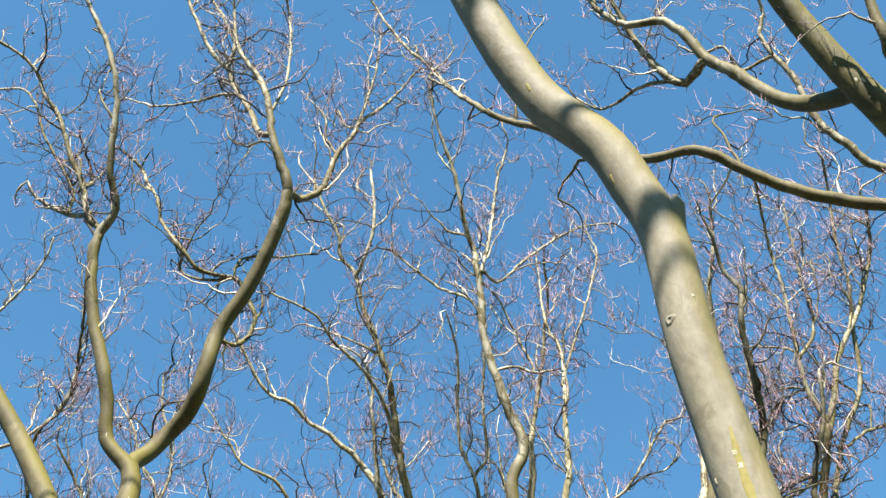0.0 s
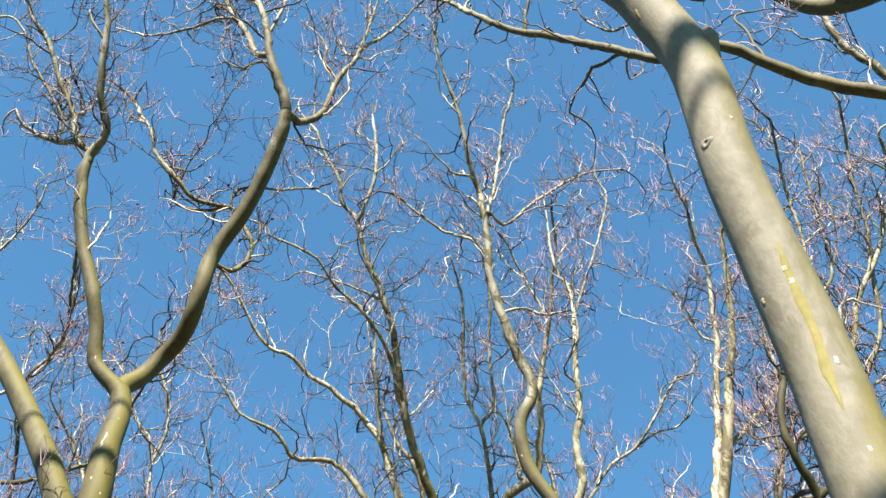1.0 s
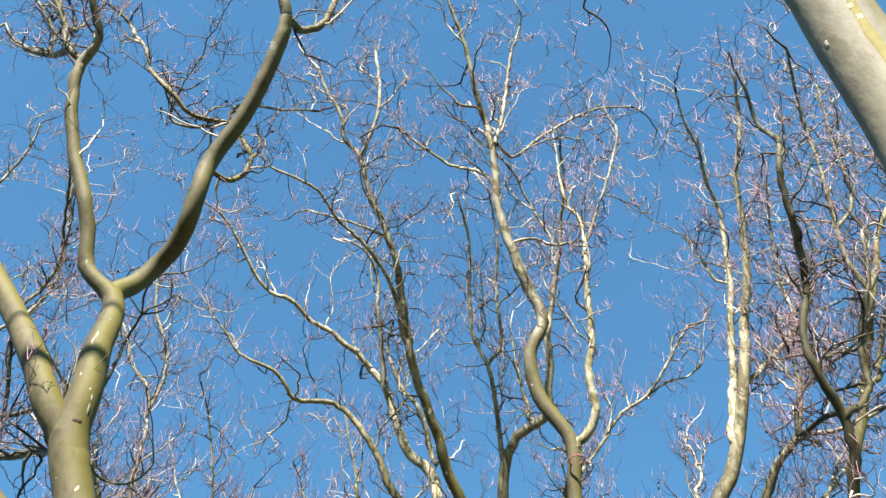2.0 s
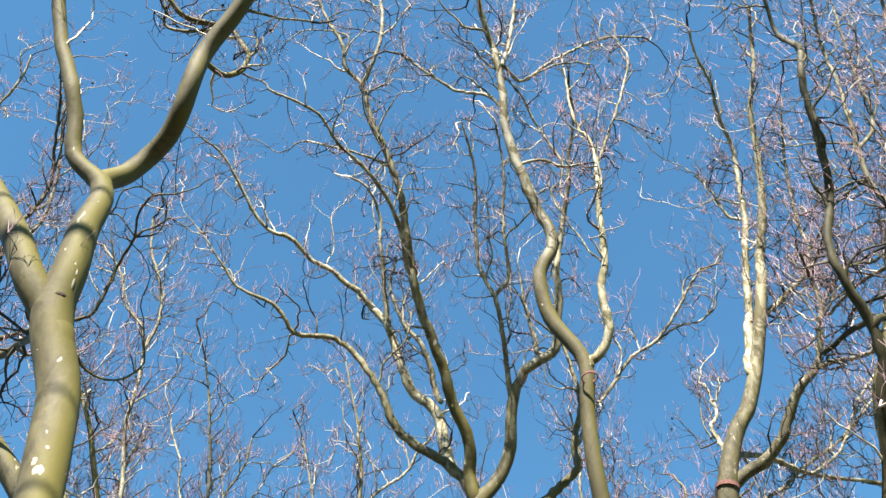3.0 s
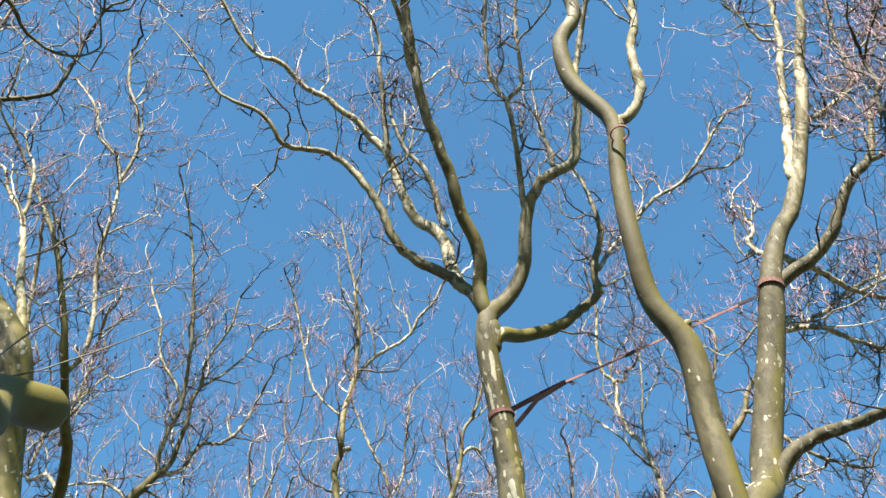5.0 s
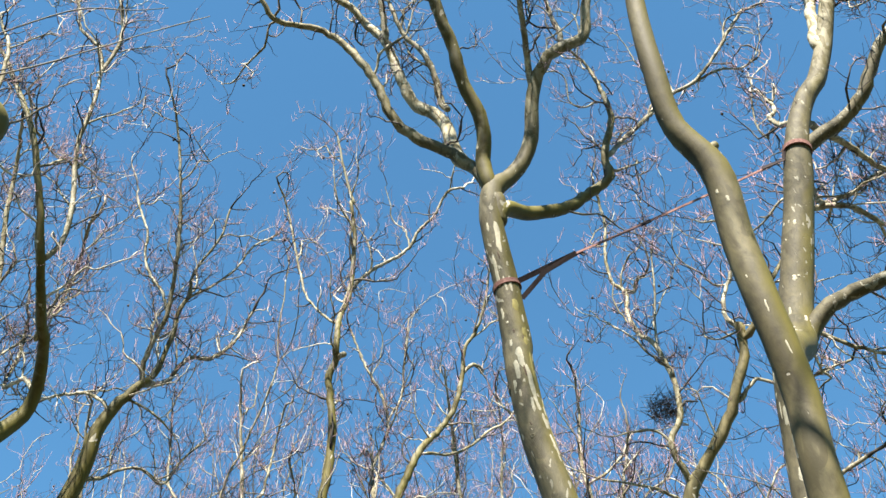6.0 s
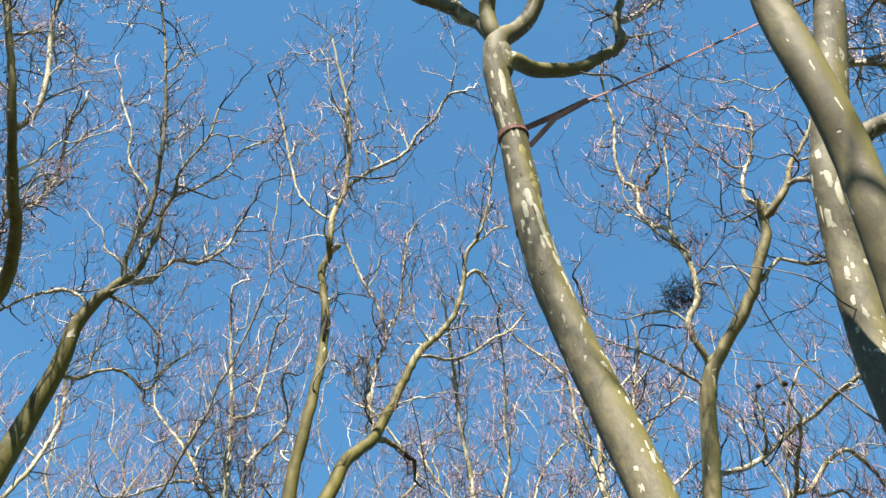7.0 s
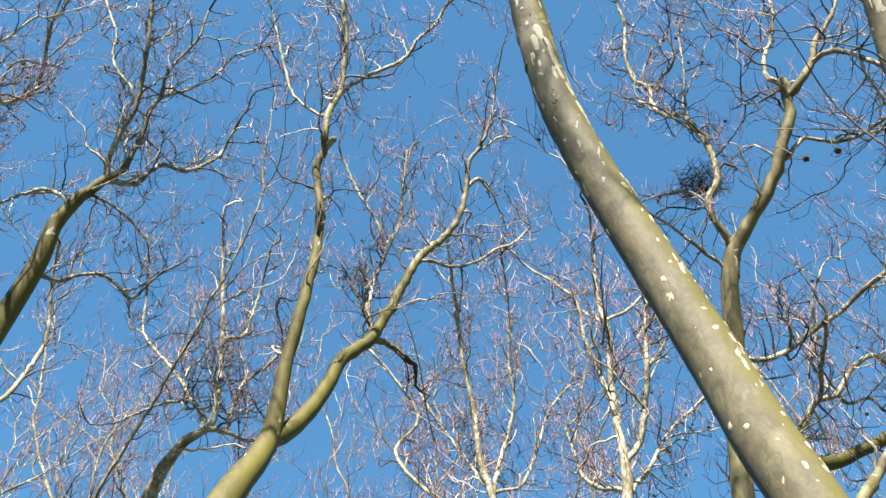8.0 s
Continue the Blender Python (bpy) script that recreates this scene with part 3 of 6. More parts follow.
tree_b.limb([(-2.52, 5.82, 12.44), (-2.57, 5.82, 12.51), (-2.47, 5.88, 12.77), (-2.34, 5.83, 12.96), (-2.2, 5.7, 13.03), (-2.1, 5.53, 13.12), (-2.04, 5.37, 13.31), (-2.0, 5.27, 13.64), (-1.76, 5.02, 13.99), (-1.49, 4.56, 14.54), (-1.45, 4.43, 14.69), (-1.64, 4.06, 15.22), (-1.69, 3.95, 15.5), (-1.8, 3.8, 15.86), (-2.13, 3.58, 16.43), (-2.24, 3.28, 17.03), (-2.27, 3.02, 17.18)], [0.0739, 0.0866, 0.0854, 0.0844, 0.0835, 0.0826, 0.0815, 0.08, 0.0779, 0.0747, 0.0655, 0.0476, 0.0431, 0.0372, 0.0272, 0.0175, 0.0131], 0, "limb")
tree_b.limb([(-1.63, 4.09, 15.18), (-1.64, 4.06, 15.22), (-1.76, 4.08, 15.3), (-1.91, 4.02, 15.67), (-2.2, 3.92, 16.28), (-2.27, 3.87, 16.51), (-2.42, 3.83, 16.7), (-2.77, 3.58, 17.39), (-2.88, 3.47, 17.65), (-2.94, 3.25, 17.78)], [0.0464, 0.042, 0.0411, 0.0386, 0.0345, 0.033, 0.0315, 0.0266, 0.0247, 0.0231], 0, "limb")
tree_b.limb([(-2.26, 3.88, 16.48), (-2.27, 3.87, 16.51), (-2.24, 3.74, 16.8), (-2.38, 3.57, 17.15), (-2.58, 3.42, 17.5)], [0.0323, 0.0267, 0.0246, 0.0217, 0.0189], 0, "limb")
tree_b.limb([(-1.69, 3.95, 15.5), (-1.7, 3.97, 15.55), (-1.6, 3.85, 16.0), (-1.59, 3.73, 16.34), (-1.62, 3.57, 16.77), (-1.68, 3.44, 17.13), (-1.72, 3.17, 17.28)], [0.0294, 0.0247, 0.0224, 0.0208, 0.0187, 0.0169, 0.0155], 0, "limb")
tree_b.limb([(-1.5, 4.57, 14.53), (-1.46, 4.49, 14.63), (-1.44, 4.43, 14.69), (-1.39, 4.54, 14.83), (-1.33, 4.62, 14.98), (-1.21, 4.63, 15.14), (-1.06, 4.45, 15.68), (-0.93, 4.38, 15.94), (-0.86, 4.34, 16.22), (-0.7, 4.34, 16.53), (-0.5, 4.31, 16.95), (-0.32, 4.24, 17.39)], [0.059, 0.059, 0.046, 0.0441, 0.0421, 0.04, 0.0336, 0.0304, 0.0273, 0.0235, 0.0186, 0.0134], 0, "limb")
tree_b.limb([(-0.94, 4.39, 15.91), (-0.93, 4.38, 15.94), (-0.74, 4.05, 16.87), (-0.7, 3.8, 17.46)], [0.028, 0.0216, 0.0173, 0.0145], 0, "limb")
tree_b.limb([(-2.0, 3.99, 15.88), (-2.02, 3.96, 15.91), (-2.23, 3.99, 16.09), (-2.59, 4.16, 16.33), (-2.96, 4.31, 16.58), (-3.23, 4.39, 16.76)], [0.0287, 0.0221, 0.0209, 0.0191, 0.0172, 0.0158], 0, "limb")
tree_b.limb([(-2.01, 5.29, 13.58), (-2.01, 5.35, 13.66), (-1.93, 5.48, 13.76), (-1.84, 5.54, 13.89), (-1.79, 5.54, 14.08), (-1.79, 5.52, 14.28), (-1.92, 5.48, 14.57), (-2.08, 5.45, 14.87), (-2.22, 5.44, 14.89), (-2.45, 5.38, 14.93), (-2.59, 5.24, 15.03), (-2.95, 5.21, 15.62), (-3.08, 5.14, 16.0), (-3.26, 5.09, 16.32), (-3.37, 5.05, 16.56), (-3.47, 4.97, 16.6)], [0.0406, 0.0313, 0.0309, 0.0306, 0.0302, 0.0298, 0.0291, 0.0285, 0.0282, 0.0277, 0.0273, 0.0259, 0.0251, 0.0244, 0.0238, 0.0236], 0, "limb")
tree_b.limb([(-2.06, 5.46, 14.84), (-2.08, 5.45, 14.87), (-2.3, 5.52, 14.93), (-2.58, 5.55, 15.05), (-2.69, 5.52, 15.13), (-2.68, 5.43, 15.25)], [0.0279, 0.0222, 0.0208, 0.019, 0.0181, 0.0173], 0, "limb")
tree_b.limb([(-2.06, 5.46, 14.84), (-2.08, 5.45, 14.87), (-2.06, 5.4, 15.13), (-1.95, 5.45, 15.28), (-1.7, 5.6, 15.53), (-1.44, 5.72, 15.8)], [0.0279, 0.0215, 0.0199, 0.0187, 0.0164, 0.014], 0, "limb")
tree_b.limb([(-1.94, 6.0, 8.61), (-1.95, 6.01, 8.72), (-1.81, 7.05, 8.67), (-2.02, 7.46, 9.25), (-1.93, 7.67, 9.44)], [0.1017, 0.0921, 0.0968, 0.1001, 0.1014], 0, "stub", bare=True)
tree_b.limb([(-2.39, 5.99, 10.85), (-2.44, 5.98, 10.89), (-2.87, 6.46, 11.52), (-3.13, 6.74, 11.85), (-3.35, 6.96, 12.05), (-3.64, 7.16, 12.25)], [0.0397, 0.0305, 0.0337, 0.0354, 0.0367, 0.0381], 0, "limb")
tree_b.limb([(-2.01, 7.48, 9.27), (-2.12, 7.47, 9.33), (-2.08, 7.53, 9.48), (-1.97, 7.54, 9.54), (-1.34, 7.46, 9.89), (-1.21, 7.47, 10.06)], [0.0082, 0.0063, 0.0058, 0.0054, 0.0032, 0.0025], 0, "limb", bare=True, mat=BRANCHLET)
tree_b.limb([(-2.01, 7.47, 9.26), (-2.09, 7.43, 9.36), (-2.1, 7.49, 9.69), (-1.98, 7.46, 9.8), (-1.68, 7.42, 10.01), (-1.53, 7.45, 10.08), (-1.38, 7.44, 10.08)], [0.0085, 0.0066, 0.0054, 0.0048, 0.0036, 0.003, 0.0025], 0, "limb", bare=True, mat=BRANCHLET)
tree_b.close()
# flaked trunk that carries the brace
tree_c = Tree("plane_tree", "leafless plane tree with white-flaked trunk and brace strap", (1.04, 11.23, 0.0), BARK_FLAKED, 14, 2.3, 0.006, limb_mat=BARK_PALE)
tree_c_stem = tree_c.limb([(1.08, 11.23, -0.15), (0.98, 11.07, 4.14), (0.88, 11.03, 8.28), (0.87, 11.17, 8.9), (0.84, 11.24, 9.44), (0.762, 11.25, 10.01), (0.642, 11.2, 10.59), (0.504, 11.11, 11.13), (0.365, 10.96, 11.69), (0.285, 10.8, 12.33), (0.295, 10.83, 12.49), (0.243, 10.65, 12.96), (0.16, 10.2, 13.95), (0.29, 10.19, 14.11), (0.44, 10.13, 14.35), (0.52, 10.0, 14.54), (0.54, 9.79, 14.82), (0.58, 9.65, 15.0), (0.66, 9.51, 15.14), (0.77, 9.43, 15.24), (0.94, 9.39, 15.33), (1.06, 9.36, 15.46), (1.11, 9.19, 15.77), (1.14, 9.01, 16.09), (1.13, 8.87, 16.36), (1.25, 8.7, 17.03), (1.35, 8.3, 17.45), (1.38, 8.0, 17.77), (1.43, 7.7, 17.94), (1.37, 7.28, 18.18)], [0.1657, 0.1314, 0.1143, 0.1215, 0.1235, 0.1248, 0.123, 0.1189, 0.1159, 0.1106, 0.1215, 0.1074, 0.0982, 0.0788, 0.0756, 0.0729, 0.069, 0.0664, 0.0641, 0.0622, 0.0601, 0.058, 0.0541, 0.05, 0.0466, 0.0388, 0.0323, 0.0274, 0.0236, 0.0182], 0, "trunk")
tree_c.limb([(0.19, 10.34, 13.61), (0.17, 10.25, 13.81), (0.14, 10.22, 13.94), (0.06, 10.17, 14.15), (-0.07, 10.14, 14.35), (-0.56, 10.02, 14.7), (-0.72, 9.94, 14.84), (-0.92, 9.67, 15.22), (-1.41, 9.38, 15.7), (-1.88, 9.22, 15.61), (-1.97, 9.09, 15.7), (-2.11, 8.96, 15.8), (-2.5, 8.82, 15.93), (-2.73, 8.59, 16.16), (-2.99, 8.4, 16.48), (-3.2, 8.28, 16.7)], [0.0855, 0.0991, 0.0741, 0.0709, 0.0678, 0.0596, 0.0565, 0.0497, 0.0397, 0.033, 0.0306, 0.0276, 0.0218, 0.0165, 0.0103, 0.006], 0, "limb")
tree_c.limb([(-0.07, 10.14, 14.35), (-0.11, 10.16, 14.43), (-0.18, 10.18, 14.78), (-0.26, 10.18, 15.33), (-0.38, 10.14, 15.5), (-0.52, 10.14, 15.63), (-0.64, 10.05, 15.87), (-0.83, 9.81, 16.42), (-0.96, 9.71, 16.66), (-1.08, 9.67, 16.81), (-1.22, 9.54, 16.92), (-1.41, 9.45, 17.02), (-1.6, 9.33, 17.14), (-1.81, 9.26, 17.22), (-2.1, 9.01, 17.37), (-2.39, 8.93, 17.46), (-2.9, 8.28, 17.97), (-3.04, 8.1, 18.07)], [0.0628, 0.0821, 0.0784, 0.0737, 0.0715, 0.0695, 0.0666, 0.0601, 0.0571, 0.0541, 0.0469, 0.0445, 0.0418, 0.0394, 0.0351, 0.032, 0.022, 0.0194], 0, "limb")
tree_c.limb([(-0.8, 9.85, 16.34), (-0.83, 9.79, 16.37), (-0.91, 9.42, 16.75), (-0.93, 9.18, 16.99), (-0.98, 8.97, 17.21), (-0.97, 8.83, 17.47), (-1.13, 8.47, 17.68), (-1.33, 8.35, 17.75)], [0.0542, 0.0486, 0.0409, 0.0361, 0.0316, 0.0274, 0.021, 0.0174], 0, "limb")
tree_c.limb([(-0.22, 10.09, 15.45), (-0.29, 10.09, 15.64), (-0.33, 9.97, 15.82), (-0.46, 9.76, 16.15), (-0.63, 9.67, 16.33), (-0.76, 9.51, 16.57), (-0.84, 9.34, 16.81), (-0.77, 9.1, 16.95)], [0.0518, 0.0486, 0.0451, 0.0385, 0.0345, 0.0294, 0.0246, 0.0202], 0, "limb")
tree_c.limb([(0.16, 10.23, 13.89), (0.12, 10.16, 13.97), (0.08, 10.06, 14.21), (0.09, 9.9, 14.36), (0.05, 9.75, 14.5), (-0.08, 9.55, 14.69), (-0.18, 9.27, 14.95), (-0.42, 8.81, 15.37), (-0.5, 8.58, 15.58), (-0.55, 8.35, 15.83), (-0.68, 7.8, 16.36), (-0.77, 7.61, 16.54), (-0.87, 7.44, 16.79), (-1.0, 7.27, 17.04), (-1.1, 7.03, 17.38), (-1.18, 7.01, 17.61), (-1.33, 6.91, 17.74), (-1.37, 6.72, 17.96), (-1.58, 6.53, 18.38), (-1.72, 6.36, 18.72)], [0.0886, 0.0796, 0.0771, 0.0752, 0.0733, 0.0706, 0.067, 0.061, 0.0581, 0.055, 0.048, 0.0455, 0.0427, 0.0397, 0.0358, 0.0336, 0.0316, 0.029, 0.0243, 0.0207], 0, "limb", mat=BARK_OLIVE)
tree_c.limb([(-1.09, 7.06, 17.35), (-1.11, 7.03, 17.38), (-0.99, 6.76, 17.58), (-0.91, 6.58, 17.86), (-0.92, 6.36, 18.38), (-0.99, 6.16, 18.83)], [0.0405, 0.0354, 0.0329, 0.0304, 0.0263, 0.0227], 0, "limb")
tree_c.limb([(-0.5, 8.56, 15.6), (-0.52, 8.53, 15.64), (-0.59, 8.42, 15.7), (-0.62, 8.18, 15.82), (-0.75, 7.83, 16.0), (-0.99, 7.51, 16.16), (-1.35, 7.19, 16.32), (-1.49, 6.97, 16.42), (-2.06, 6.71, 16.57)], [0.0499, 0.0384, 0.0373, 0.0351, 0.0318, 0.0283, 0.0242, 0.022, 0.0168], 0, "limb")
tree_c.limb([(-0.72, 7.71, 16.44), (-0.71, 7.69, 16.49), (-0.9, 7.63, 16.68), (-1.17, 7.61, 16.87), (-1.78, 7.63, 17.26)], [0.033, 0.0254, 0.0231, 0.0203, 0.0141], 0, "limb")
tree_c.limb([(0.56, 9.71, 14.91), (0.55, 9.68, 14.98), (0.38, 8.82, 15.69), (0.29, 8.74, 15.89), (0.22, 8.63, 16.02), (0.17, 7.8, 16.97), (0.08, 7.52, 17.14)], [0.0532, 0.0409, 0.0326, 0.0309, 0.0295, 0.0202, 0.0177], 0, "limb")
tree_c.limb([(0.39, 8.83, 15.67), (0.39, 8.81, 15.7), (0.53, 8.73, 15.89), (0.51, 8.41, 16.33), (0.5, 8.2, 16.61), (0.53, 7.98, 16.89), (0.5, 7.75, 17.18), (0.44, 7.47, 17.35)], [0.0294, 0.0293, 0.0278, 0.0245, 0.0224, 0.0202, 0.018, 0.0159], 0, "limb")
tree_c.limb([(0.88, 9.41, 15.3), (0.94, 9.39, 15.33), (0.86, 9.43, 15.49), (0.86, 9.41, 15.68), (0.8, 9.33, 15.98), (0.71, 9.06, 16.79)], [0.0587, 0.0454, 0.0411, 0.0366, 0.0293, 0.009], 0, "limb")
tree_c.limb([(0.19, 10.34, 13.61), (0.22, 10.29, 13.72), (0.47, 10.46, 13.98), (0.7, 10.53, 14.16), (0.93, 10.57, 14.37), (1.18, 10.55, 14.66), (1.3, 10.5, 14.78), (1.28, 10.43, 15.0), (1.4, 10.22, 15.58), (1.34, 10.12, 16.19), (1.26, 10.05, 16.58), (1.02, 9.86, 16.69)], [0.0975, 0.0826, 0.0754, 0.0702, 0.0645, 0.0578, 0.0546, 0.0505, 0.0393, 0.0281, 0.021, 0.0151], 0, "limb", mat=BARK_OLIVE)
tree_c.limb([(1.29, 10.41, 15.05), (1.32, 10.42, 15.1), (1.61, 10.61, 15.9), (1.9, 10.61, 16.38), (2.28, 10.57, 17.01), (2.59, 10.51, 17.22), (2.95, 10.25, 17.64), (3.13, 10.07, 17.9), (3.3, 9.93, 18.11)], [0.0411, 0.0354, 0.0327, 0.031, 0.0288, 0.0276, 0.0257, 0.0246, 0.0237], 0, "limb")
tree_c.limb([(2.57, 10.51, 17.2), (2.59, 10.51, 17.22), (2.95, 10.45, 17.5), (3.26, 10.49, 17.67), (3.45, 10.44, 17.82)], [0.0269, 0.0238, 0.0204, 0.0177, 0.0159], 0, "limb")
tree_c.close()
# kinked trunk crossing in front of its neighbour
tree_f = Tree("plane_tree", "leafless plane tree with kinked smooth olive trunk", (1.52, 10.16, 0.0), BARK_GREY, 15, 2.42, 0.006, limb_mat=BARK_PALE)
tree_f_stem = tree_f.limb([(1.52, 10.16, -0.15), (1.53, 10.08, 4.46), (1.52, 9.86, 8.72), (1.515, 9.75, 9.16), (1.525, 9.67, 9.48), (1.51, 9.55, 9.78), (1.525, 9.46, 10.1), (1.49, 9.35, 10.34), (1.44, 9.23, 10.68), (1.41, 9.13, 11.1), (1.36, 8.91, 11.65), (1.17, 8.78, 11.95), (1.09, 8.56, 12.35), (1.06, 8.31, 13.05), (1.08, 8.12, 13.51), (0.81, 7.99, 14.04), (0.75, 7.89, 14.3), (0.75, 7.79, 14.54), (0.9, 7.67, 14.86), (0.85, 7.56, 15.04), (0.76, 7.47, 15.22), (0.54, 7.11, 15.79), (0.48, 6.96, 16.02), (0.44, 6.6, 16.57), (0.39, 6.45, 16.85), (0.39, 6.49, 17.12), (0.27, 6.19, 17.36), (0.15, 5.77, 17.85), (-0.1, 5.25, 18.45), (-0.18, 4.93, 18.81)], [0.1455, 0.1174, 0.106, 0.104, 0.0985, 0.093, 0.0945, 0.0927, 0.095, 0.0966, 0.0968, 0.0793, 0.0763, 0.0714, 0.0722, 0.0764, 0.0737, 0.0711, 0.0675, 0.0655, 0.0633, 0.0564, 0.0536, 0.0472, 0.0441, 0.0414, 0.0374, 0.031, 0.0229, 0.0182], 0, "trunk")
tree_f.limb([(0.45, 6.65, 16.49), (0.44, 6.62, 16.54), (0.55, 6.47, 17.22), (0.64, 6.3, 17.8), (0.71, 6.05, 18.26), (0.83, 5.83, 18.66)], [0.0432, 0.0332, 0.0289, 0.0251, 0.0218, 0.0189], 0, "limb")
tree_f.limb([(1.12, 8.12, 13.45), (1.11, 8.1, 13.52), (1.19, 8.1, 13.56), (1.27, 8.04, 13.66), (1.32, 7.95, 13.79), (1.28, 7.77, 14.08), (1.34, 7.61, 14.42), (1.34, 7.41, 14.83), (1.35, 7.06, 15.97), (1.26, 7.03, 16.19), (1.17, 6.65, 17.28)], [0.0707, 0.0564, 0.0555, 0.0539, 0.0521, 0.0483, 0.0441, 0.0391, 0.026, 0.0234, 0.0108], 0, "limb")
tree_f.limb([(1.35, 7.23, 15.43), (1.35, 7.25, 15.47), (1.59, 7.11, 16.25), (1.8, 6.97, 16.9), (1.98, 6.8, 17.55)], [0.0286, 0.022, 0.0207, 0.0197, 0.0186], 0, "limb")
tree_f.limb([(0.61, 7.22, 15.61), (0.58, 7.2, 15.65), (0.81, 7.15, 15.69), (1.04, 7.21, 15.66), (1.26, 7.2, 15.68)], [0.0306, 0.0235, 0.0215, 0.0195, 0.0176], 0, "limb")
tree_f.limb([(1.02, 7.21, 15.66), (1.04, 7.22, 15.67), (0.9, 7.09, 16.11), (0.78, 6.99, 16.44), (0.66, 6.78, 16.56), (0.21, 6.42, 16.77)], [0.0178, 0.0215, 0.0192, 0.0176, 0.0163, 0.0134], 0, "limb")
tree_f.limb([(0.42, 6.53, 16.69), (0.45, 6.51, 16.74), (0.66, 6.75, 16.87), (1.04, 6.71, 17.36), (1.77, 6.68, 18.11), (2.27, 6.79, 18.47)], [0.0344, 0.0264, 0.0251, 0.0226, 0.0185, 0.016], 0, "limb")
tree_f.limb([(0.48, 6.93, 16.06), (0.5, 6.89, 16.1), (0.31, 6.81, 16.58), (-0.03, 6.88, 16.95), (-0.24, 6.83, 17.13), (-0.6, 6.68, 17.44)], [0.0349, 0.0268, 0.0245, 0.0224, 0.0211, 0.019], 0, "limb")
tree_f.limb([(1.37, 8.92, 11.64), (1.32, 8.88, 11.71), (1.38, 8.81, 11.75)], [0.0811, 0.0623, 0.0361], 0, "limb", bare=True)
tree_f.close()
# upright braced tree with mottled stem
tree_g = Tree("plane_tree", "leafless mottled plane tree tied to a brace strap", (1.61, 10.66, 0.0), BARK_FLAKED, 16, 2.7, 0.006, limb_mat=BARK_PALE)
tree_g_stem = tree_g.limb([(1.61, 10.66, -0.15), (1.63, 10.54, 4.83), (1.71, 10.36, 9.67), (1.77, 10.35, 10.13), (1.81, 10.28, 10.53), (1.87, 10.02, 11.23), (2.15, 10.31, 11.79), (2.24, 10.33, 12.15), (2.36, 10.18, 12.6), (2.56, 9.81, 13.45), (2.59, 9.69, 13.66), (2.68, 9.6, 13.96), (2.83, 9.5, 14.3), (2.95, 9.45, 14.47), (3.05, 9.35, 14.7), (3.14, 9.23, 14.95), (3.37, 8.73, 15.89), (3.43, 8.7, 16.18), (3.56, 8.3, 16.8), (3.59, 8.0, 17.24), (3.6, 7.5, 17.96), (3.71, 7.16, 18.42), (3.73, 6.91, 18.76), (3.7, 6.61, 18.94)], [0.1622, 0.1286, 0.1119, 0.113, 0.1096, 0.1049, 0.129, 0.1302, 0.1246, 0.1191, 0.105, 0.0927, 0.0883, 0.0859, 0.0827, 0.0795, 0.0671, 0.0638, 0.0553, 0.0492, 0.0393, 0.0326, 0.0279, 0.0238], 0, "trunk")
tree_g.limb([(3.09, 9.29, 14.81), (3.07, 9.26, 14.89), (3.21, 9.24, 15.51), (3.37, 9.13, 16.29), (3.46, 8.93, 16.87), (3.54, 8.76, 17.28), (3.57, 8.51, 17.87), (3.57, 8.25, 18.35), (3.39, 7.88, 18.57), (3.28, 7.5, 18.78), (3.1, 7.19, 18.97), (3.0, 6.88, 19.15)], [0.0636, 0.0707, 0.0647, 0.0571, 0.0513, 0.0471, 0.041, 0.0359, 0.0316, 0.0274, 0.0236, 0.0201], 0, "limb")
tree_g.limb([(3.54, 8.78, 17.24), (3.54, 8.76, 17.28), (3.4, 8.8, 17.51), (3.28, 8.7, 17.95), (3.13, 8.63, 18.32)], [0.0351, 0.027, 0.0249, 0.0213, 0.0182], 0, "limb")
tree_g.limb([(2.54, 9.85, 13.34), (2.57, 9.76, 13.53), (2.63, 9.73, 13.64), (3.04, 9.45, 13.83), (3.14, 9.34, 13.9), (3.28, 9.09, 14.16), (3.42, 8.94, 14.31), (3.57, 8.89, 14.47), (3.85, 8.75, 15.28), (3.99, 8.7, 15.54), (4.11, 8.55, 15.63)], [0.0961, 0.0978, 0.0763, 0.067, 0.064, 0.0571, 0.0527, 0.0488, 0.0334, 0.0281, 0.0243], 0, "limb")
tree_g.limb([(3.54, 8.91, 14.43), (3.58, 8.9, 14.46), (3.72, 8.79, 14.43), (3.88, 8.71, 14.37), (4.05, 8.59, 14.33), (4.33, 8.47, 14.4)], [0.045, 0.0387, 0.0356, 0.0324, 0.0288, 0.0235], 0, "limb")
tree_g.limb([(3.25, 8.99, 15.41), (3.28, 8.96, 15.45), (3.56, 9.05, 15.84), (3.89, 9.1, 16.29), (4.12, 9.07, 16.56), (4.25, 8.95, 16.9), (4.22, 8.8, 17.35), (4.2, 8.32, 18.13), (4.16, 7.89, 18.38)], [0.0543, 0.0484, 0.0447, 0.0405, 0.0377, 0.0348, 0.0312, 0.0242, 0.0204], 0, "limb")
tree_g.limb([(4.0, 9.08, 16.42), (4.03, 9.08, 16.45), (4.32, 8.78, 16.72), (4.47, 8.57, 16.89), (4.41, 8.23, 17.09)], [0.0389, 0.0326, 0.0257, 0.0214, 0.0158], 0, "limb")
